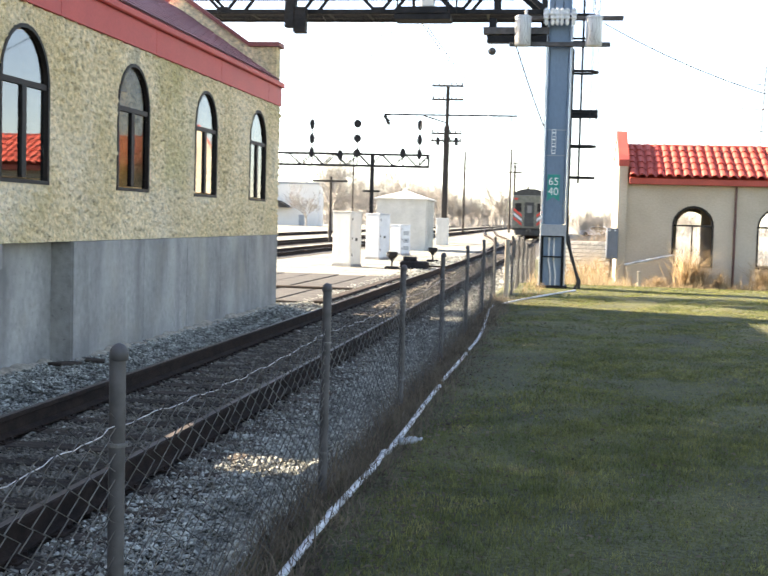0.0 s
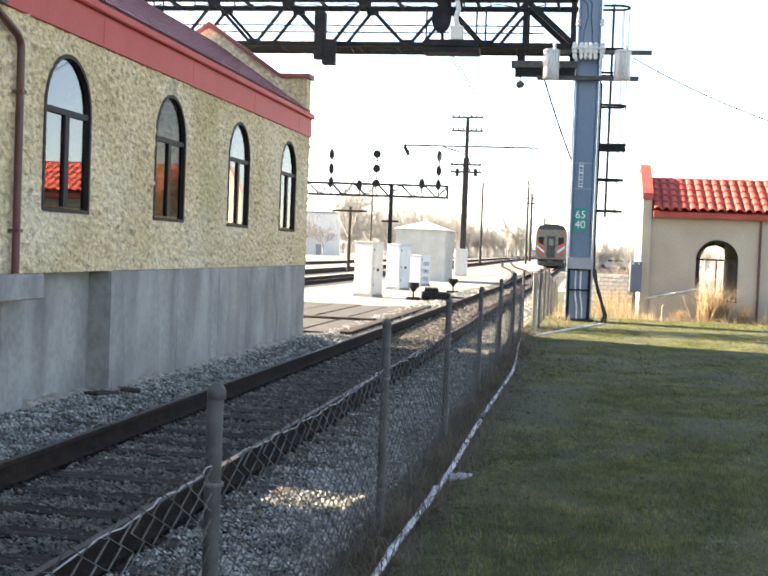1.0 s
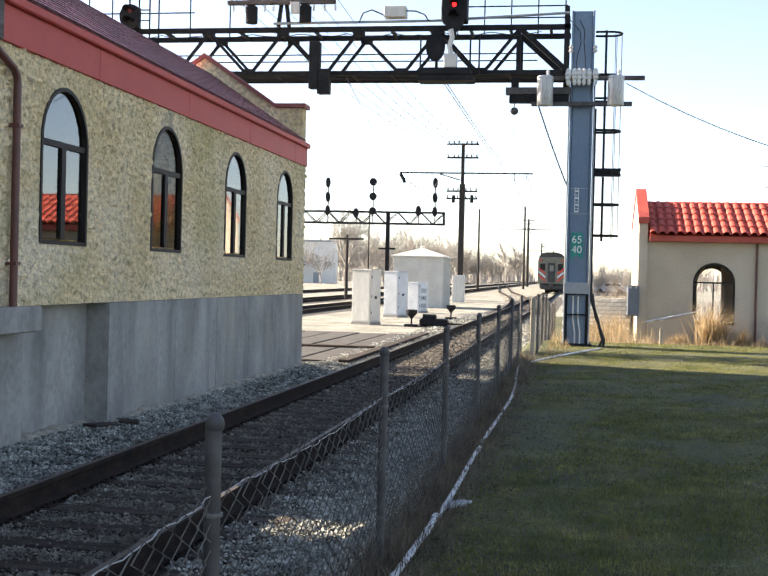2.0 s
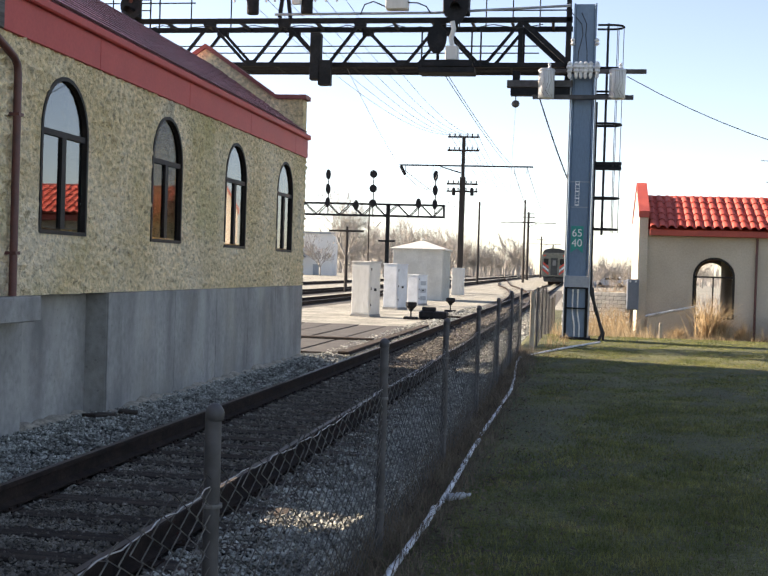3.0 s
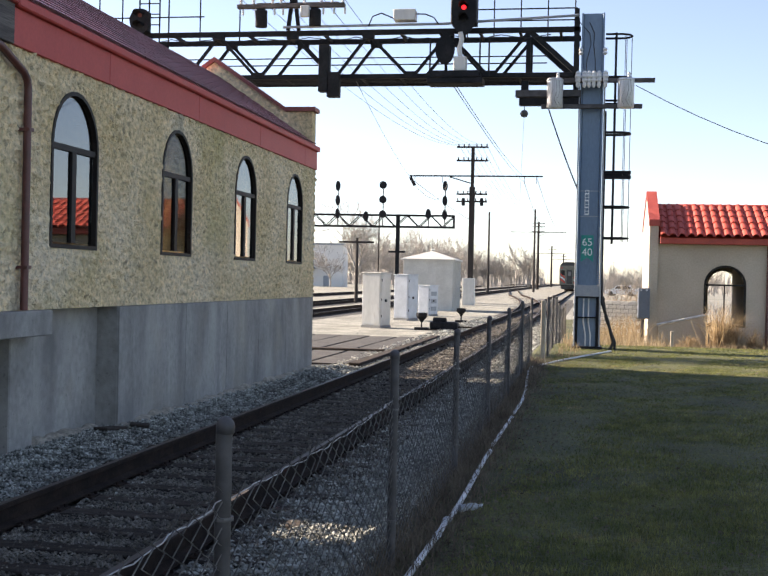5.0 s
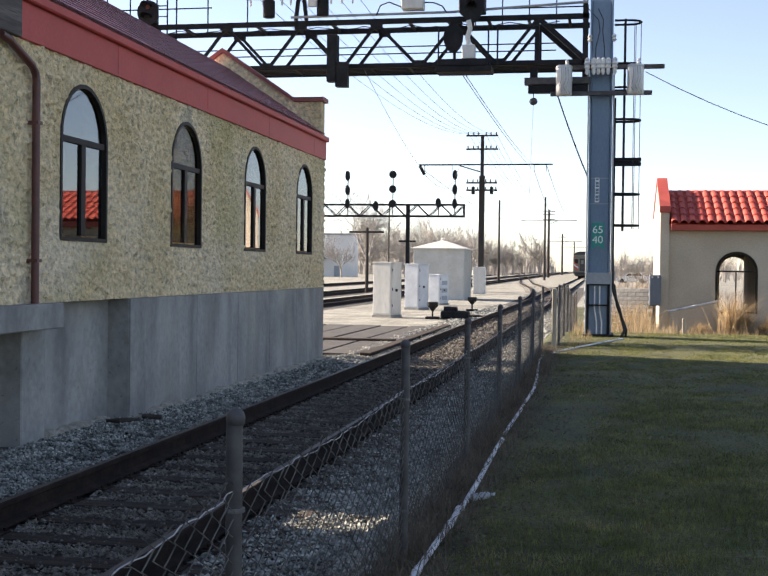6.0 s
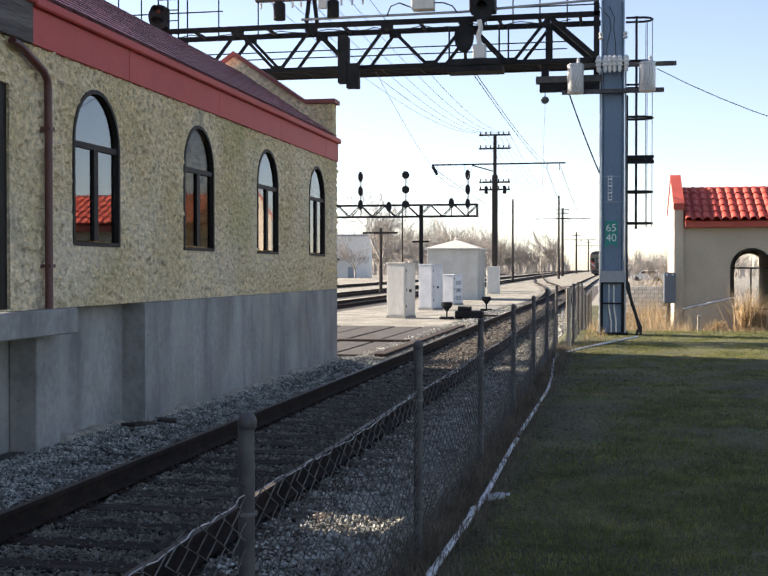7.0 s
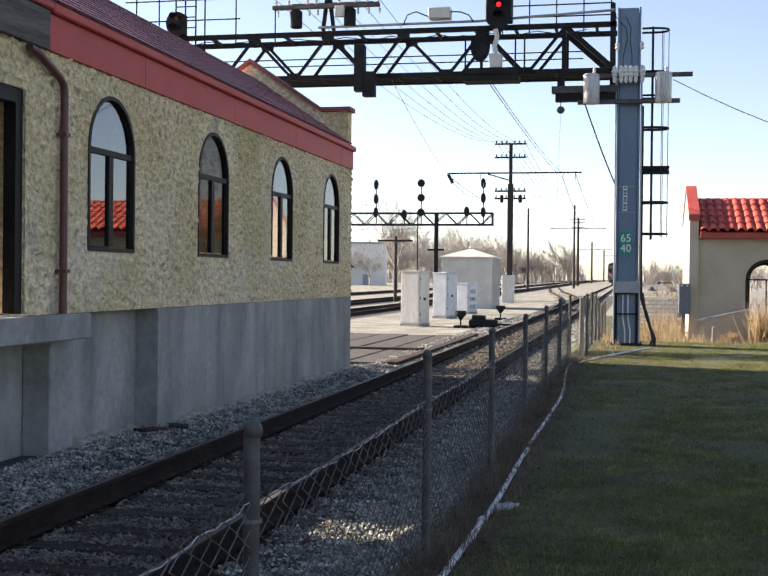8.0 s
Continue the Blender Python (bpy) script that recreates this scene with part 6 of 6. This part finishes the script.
for k in range(6):
    x0, x1 = -8.2 + 0.48 * k, -10.0 + 0.42 * k
    wire("line_wire", (x0, 25.69, 7.96), (x1, 86.38, 11.72), 0.9, 0.0075, "thin line wire strung from pole to bridge")
    wire("line_wire", (x1, 86.38, 11.72), (-12.0 + 0.5 * k, 238.8, 13.8), 2.0, 0.012, "thin line wire strung between poles")
wire("guy_wire", (-1.12, 25.72, 5.42), (-0.46, 25.85, 3.68), 0.05, 0.016, "short dark guy cable to the pillar")
wire("service_wire", (0.75, 25.6, 5.90), (14.0, 26.0, 5.0), 1.6, 0.009, "dark service wire sagging away from the pillar")


# ---------------- departing train ----------------
def train():
    z = -0.08
    t = root("commuter_train", (NEAR_X, 112.0, z), "grey bilevel commuter train with striped end panels", "train")
    x, y = NEAR_X, 112.0
    prof = [(-1.60, 1.05), (1.60, 1.05), (1.62, 3.7), (1.50, 4.25), (1.15, 4.55), (0.5, 4.72), (-0.5, 4.72), (-1.15, 4.55), (-1.50, 4.25), (-1.62, 3.7)]
    for k in range(3):
        y0 = y + k * 26.3
        body = part("body", slab_of(lambda u, d, h: (x + u, y0 + d, z + h), prof, 0.0, 25.6), STAINLESS, t, "dull stainless car body")
        part("roof_cap", slab_of(lambda u, d, h: (x + u, y0 - 0.02 + d, z + h), [(-1.56, 4.18), (1.56, 4.18), (1.22, 4.58), (0.55, 4.77), (-0.55, 4.77), (-1.22, 4.58)], -0.03, 25.0), TRAIN_DARK, body, "dark roof end")
        part("underframe", one_box(x - 1.4, x + 1.4, y0 + 0.3, y0 + 25.3, z + 0.55, z + 1.04), TRAIN_DARK, t)
        for s in (3.5, 22.0):
            bg = part("bogie", one_box(x - 1.15, x + 1.15, y0 + s - 1.4, y0 + s + 1.4, z + 0.3, z + 0.7), TRAIN_DARK, t)
            for q in (-1.0, 1.0):
                part("wheelset", one_rod((x - 0.8, y0 + s + q, z + 0.43), (x + 0.8, y0 + s + q, z + 0.43), 0.42, 14), RAIL_SIDE, bg)
        for q in range(9):
            for h in (1.9, 3.2):
                part("side_window", one_box(x - 1.635, x - 1.60, y0 + 2.2 + q * 2.4, y0 + 3.8 + q * 2.4, z + h, z + h + 0.62), DARK_FRAME, body)
    end = lambda u, d, h: (x + u, y - 0.03 + d, z + h)
    part("end_panel", slab_of(end, [(-1.5, 1.1), (1.5, 1.1), (1.5, 4.1), (-1.5, 4.1)], -0.02, 0.02), TRAIN_CREAM, t, "pale end panel")
    dr = part("end_door", slab_of(end, [(-0.62, 1.12), (0.62, 1.12), (0.62, 3.65), (-0.62, 3.65)], -0.08, -0.022), TRAIN_CREAM, t, "recessed end door in pale frame")
    part("door_leaf", slab_of(end, [(-0.45, 1.2), (0.45, 1.2), (0.45, 3.5), (-0.45, 3.5)], -0.10, -0.082), TRAIN_DARK, dr)
    part("door_window", slab_of(end, [(-0.2, 2.5), (0.25, 2.5), (0.25, 3.2), (-0.2, 3.2)], -0.115, -0.102), STAINLESS, dr)
    for s in (-1, 1):
        part("end_window", slab_of(end, [(s * 0.75, 2.6), (s * 1.35, 2.6), (s * 1.35, 3.4), (s * 0.75, 3.4)], -0.05, -0.022), DARK_FRAME, t)
        for k in range(3):
            a = 1.25 + k * 0.42
            part("stripe", slab_of(end, [(s * 0.70, a), (s * 1.48, a + 0.62), (s * 1.48, a + 0.86), (s * 0.70, a + 0.24)], -0.055, -0.024), TRAIN_RED if k != 1 else WHITE_PAINT, t, "diagonal warning stripe")
        part("tail_lamp", slab_of(end, [(s * 1.12, 3.72), (s * 1.42, 3.72), (s * 1.42, 3.9), (s * 1.12, 3.9)], -0.07, -0.024), TRAIN_RED, t, "red tail lamp")
    part("coupler", one_box(x - 0.2, x + 0.2, y - 0.75, y + 0.3, z + 0.65, z + 0.98, bevel=0.03), TRAIN_DARK, t)
    part("pilot", one_box(x - 1.3, x + 1.3, y - 0.1, y + 0.3, z + 0.35, z + 0.8, bevel=0.03), TRAIN_DARK, t)
    part("whip_aerial", one_rod((x - 0.3, y + 0.5, z + 4.7), (x - 0.3, y + 0.5, z + 5.2), 0.02, 6), TRAIN_DARK, t)
    return t


TRAIN = train()


# ---------------- roof pieces ----------------
def clay_tiles():
    n = 7
    bm = bmesh.new()
    w, l = 0.272, 0.60
    top = [(-w / 2, 0.0)] + [(-w / 2 + w * 0.72 * (0.5 - 0.5 * math.cos(math.pi * i / n)), 0.012 + 0.080 * math.sin(math.pi * i / n)) for i in range(n + 1)] + [(w / 2, 0.0)]
    ra = [bm.verts.new((u, 0, v + 0.02)) for u, v in top]
    rb = [bm.verts.new((u, l, v * 0.85)) for u, v in top]
    lo = [bm.verts.new((u, 0, v + 0.0)) for u, v in top]
    for i in range(len(top) - 1):
        bm.faces.new((ra[i], ra[i + 1], rb[i + 1], rb[i]))
        bm.faces.new((lo[i + 1], lo[i], ra[i], ra[i + 1]))
    me = bpy.data.meshes.new("roof_tile")
    bmesh.ops.recalc_face_normals(bm, faces=bm.faces)
    bm.to_mesh(me)
    bm.free()
    me.materials.append(CLAY)
    smooth_mesh(me, 35)
    pitch = math.atan2(4.14 - 3.06, 39.1 - 36.68)
    rng = random.Random(6)
    rows = 5
    for r in range(rows):
        s = r * 0.53 - 0.03
        for c in range(40):
            x = 1.98 + 0.14 + c * 0.2725
            share("roof_tile", me, DEPOT, (x, 36.68 + s * math.cos(pitch) - 0.02, 3.105 + s * math.sin(pitch) + rng.uniform(-0.004, 0.004)), (pitch + rng.uniform(-0.012, 0.012), rng.uniform(-0.015, 0.015), rng.uniform(-0.01, 0.01)))
    part("ridge_cap", one_rod((1.98, 39.08, 4.16), (13.0, 39.08, 4.16), 0.10, 12), CLAY, DEPOT, smooth=True)


clay_tiles()


# Darker edge colour paints the shadow lines between courses and tabs.
SHINGLE_EDGE_SHADE = mat("shade_dark_shingle_edge", (0.10, 0.036, 0.036), (0.15, 0.055, 0.055), 5, 0.9, fine=0.2)


def shingles():
    pitch = math.atan2(RIDGE_Z - EAVE_Z, EAVE_X - RIDGE_X)
    length = math.hypot(RIDGE_Z - EAVE_Z, EAVE_X - RIDGE_X)
    bm = one_box(-0.147, 0.147, -0.01, 0.22, 0.0, 0.022)
    bm.normal_update()
    # Butt and side faces take the painted shade, the rest plain shingle.
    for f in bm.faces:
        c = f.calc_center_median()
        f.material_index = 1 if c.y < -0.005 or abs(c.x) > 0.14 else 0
    me = bpy.data.meshes.new("shingle")
    bm.to_mesh(me)
    bm.free()
    me.materials.append(SHINGLE)
    me.materials.append(SHINGLE_EDGE_SHADE)
    rng = random.Random(14)
    expo, count = 0.17, 0
    rest_v, rest_f = [], []
    base = [v.co.copy() for v in me.vertices]
    polys = [tuple(p.vertices) for p in me.polygons]
    o = offset_of(HOUSE)
    for r in range(int(length / expo)):
        y = 6.0 + (0.17 if r % 2 else 0)
        while y < Y1 - 0.5:
            s = r * expo
            at = Vector((EAVE_X - s * math.cos(pitch) + 0.008, y, EAVE_Z + s * math.sin(pitch) + 0.010 + rng.uniform(0, 0.003)))
            turn = Matrix(((0, -math.cos(pitch), math.sin(pitch)), (1, 0, 0), (0, math.sin(pitch), math.cos(pitch)))) @ Euler((-0.07, 0, rng.uniform(-0.012, 0.012))).to_matrix()
            if 9.5 < y < 13.2 and r < 15 and count < 300:
                ob = share("shingle", me, HOUSE, at)
                ob.rotation_euler = turn.to_euler()
                count += 1
            else:
                k = len(rest_v)
                rest_v += [tuple(turn @ v + at - o) for v in base]
                rest_f += [tuple(i + k for i in p) for p in polys]
            y += 0.335
    mr = bpy.data.meshes.new("shingle_field")
    mr.from_pydata(rest_v, [], rest_f)
    mr.materials.append(SHINGLE)
    mr.materials.append(SHINGLE_EDGE_SHADE)
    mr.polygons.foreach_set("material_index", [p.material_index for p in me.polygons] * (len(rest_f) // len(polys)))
    ob = new("shingle_field", mr)
    ob.parent = HOUSE
    tagged(ob, "red-brown shingle courses", kind="stuff")


shingles()


def motions():
    rows = []
    for t in (0, 1, 2, 3, 4, 5, 6, 7, 8):
        y = 112.0 + 12.5 * t + 0.7 * t * t
        rows.append((t, pose(NEAR_X, y, -0.08 + rise(y) + 0.03)))
    walk(TRAIN, rows)


motions()
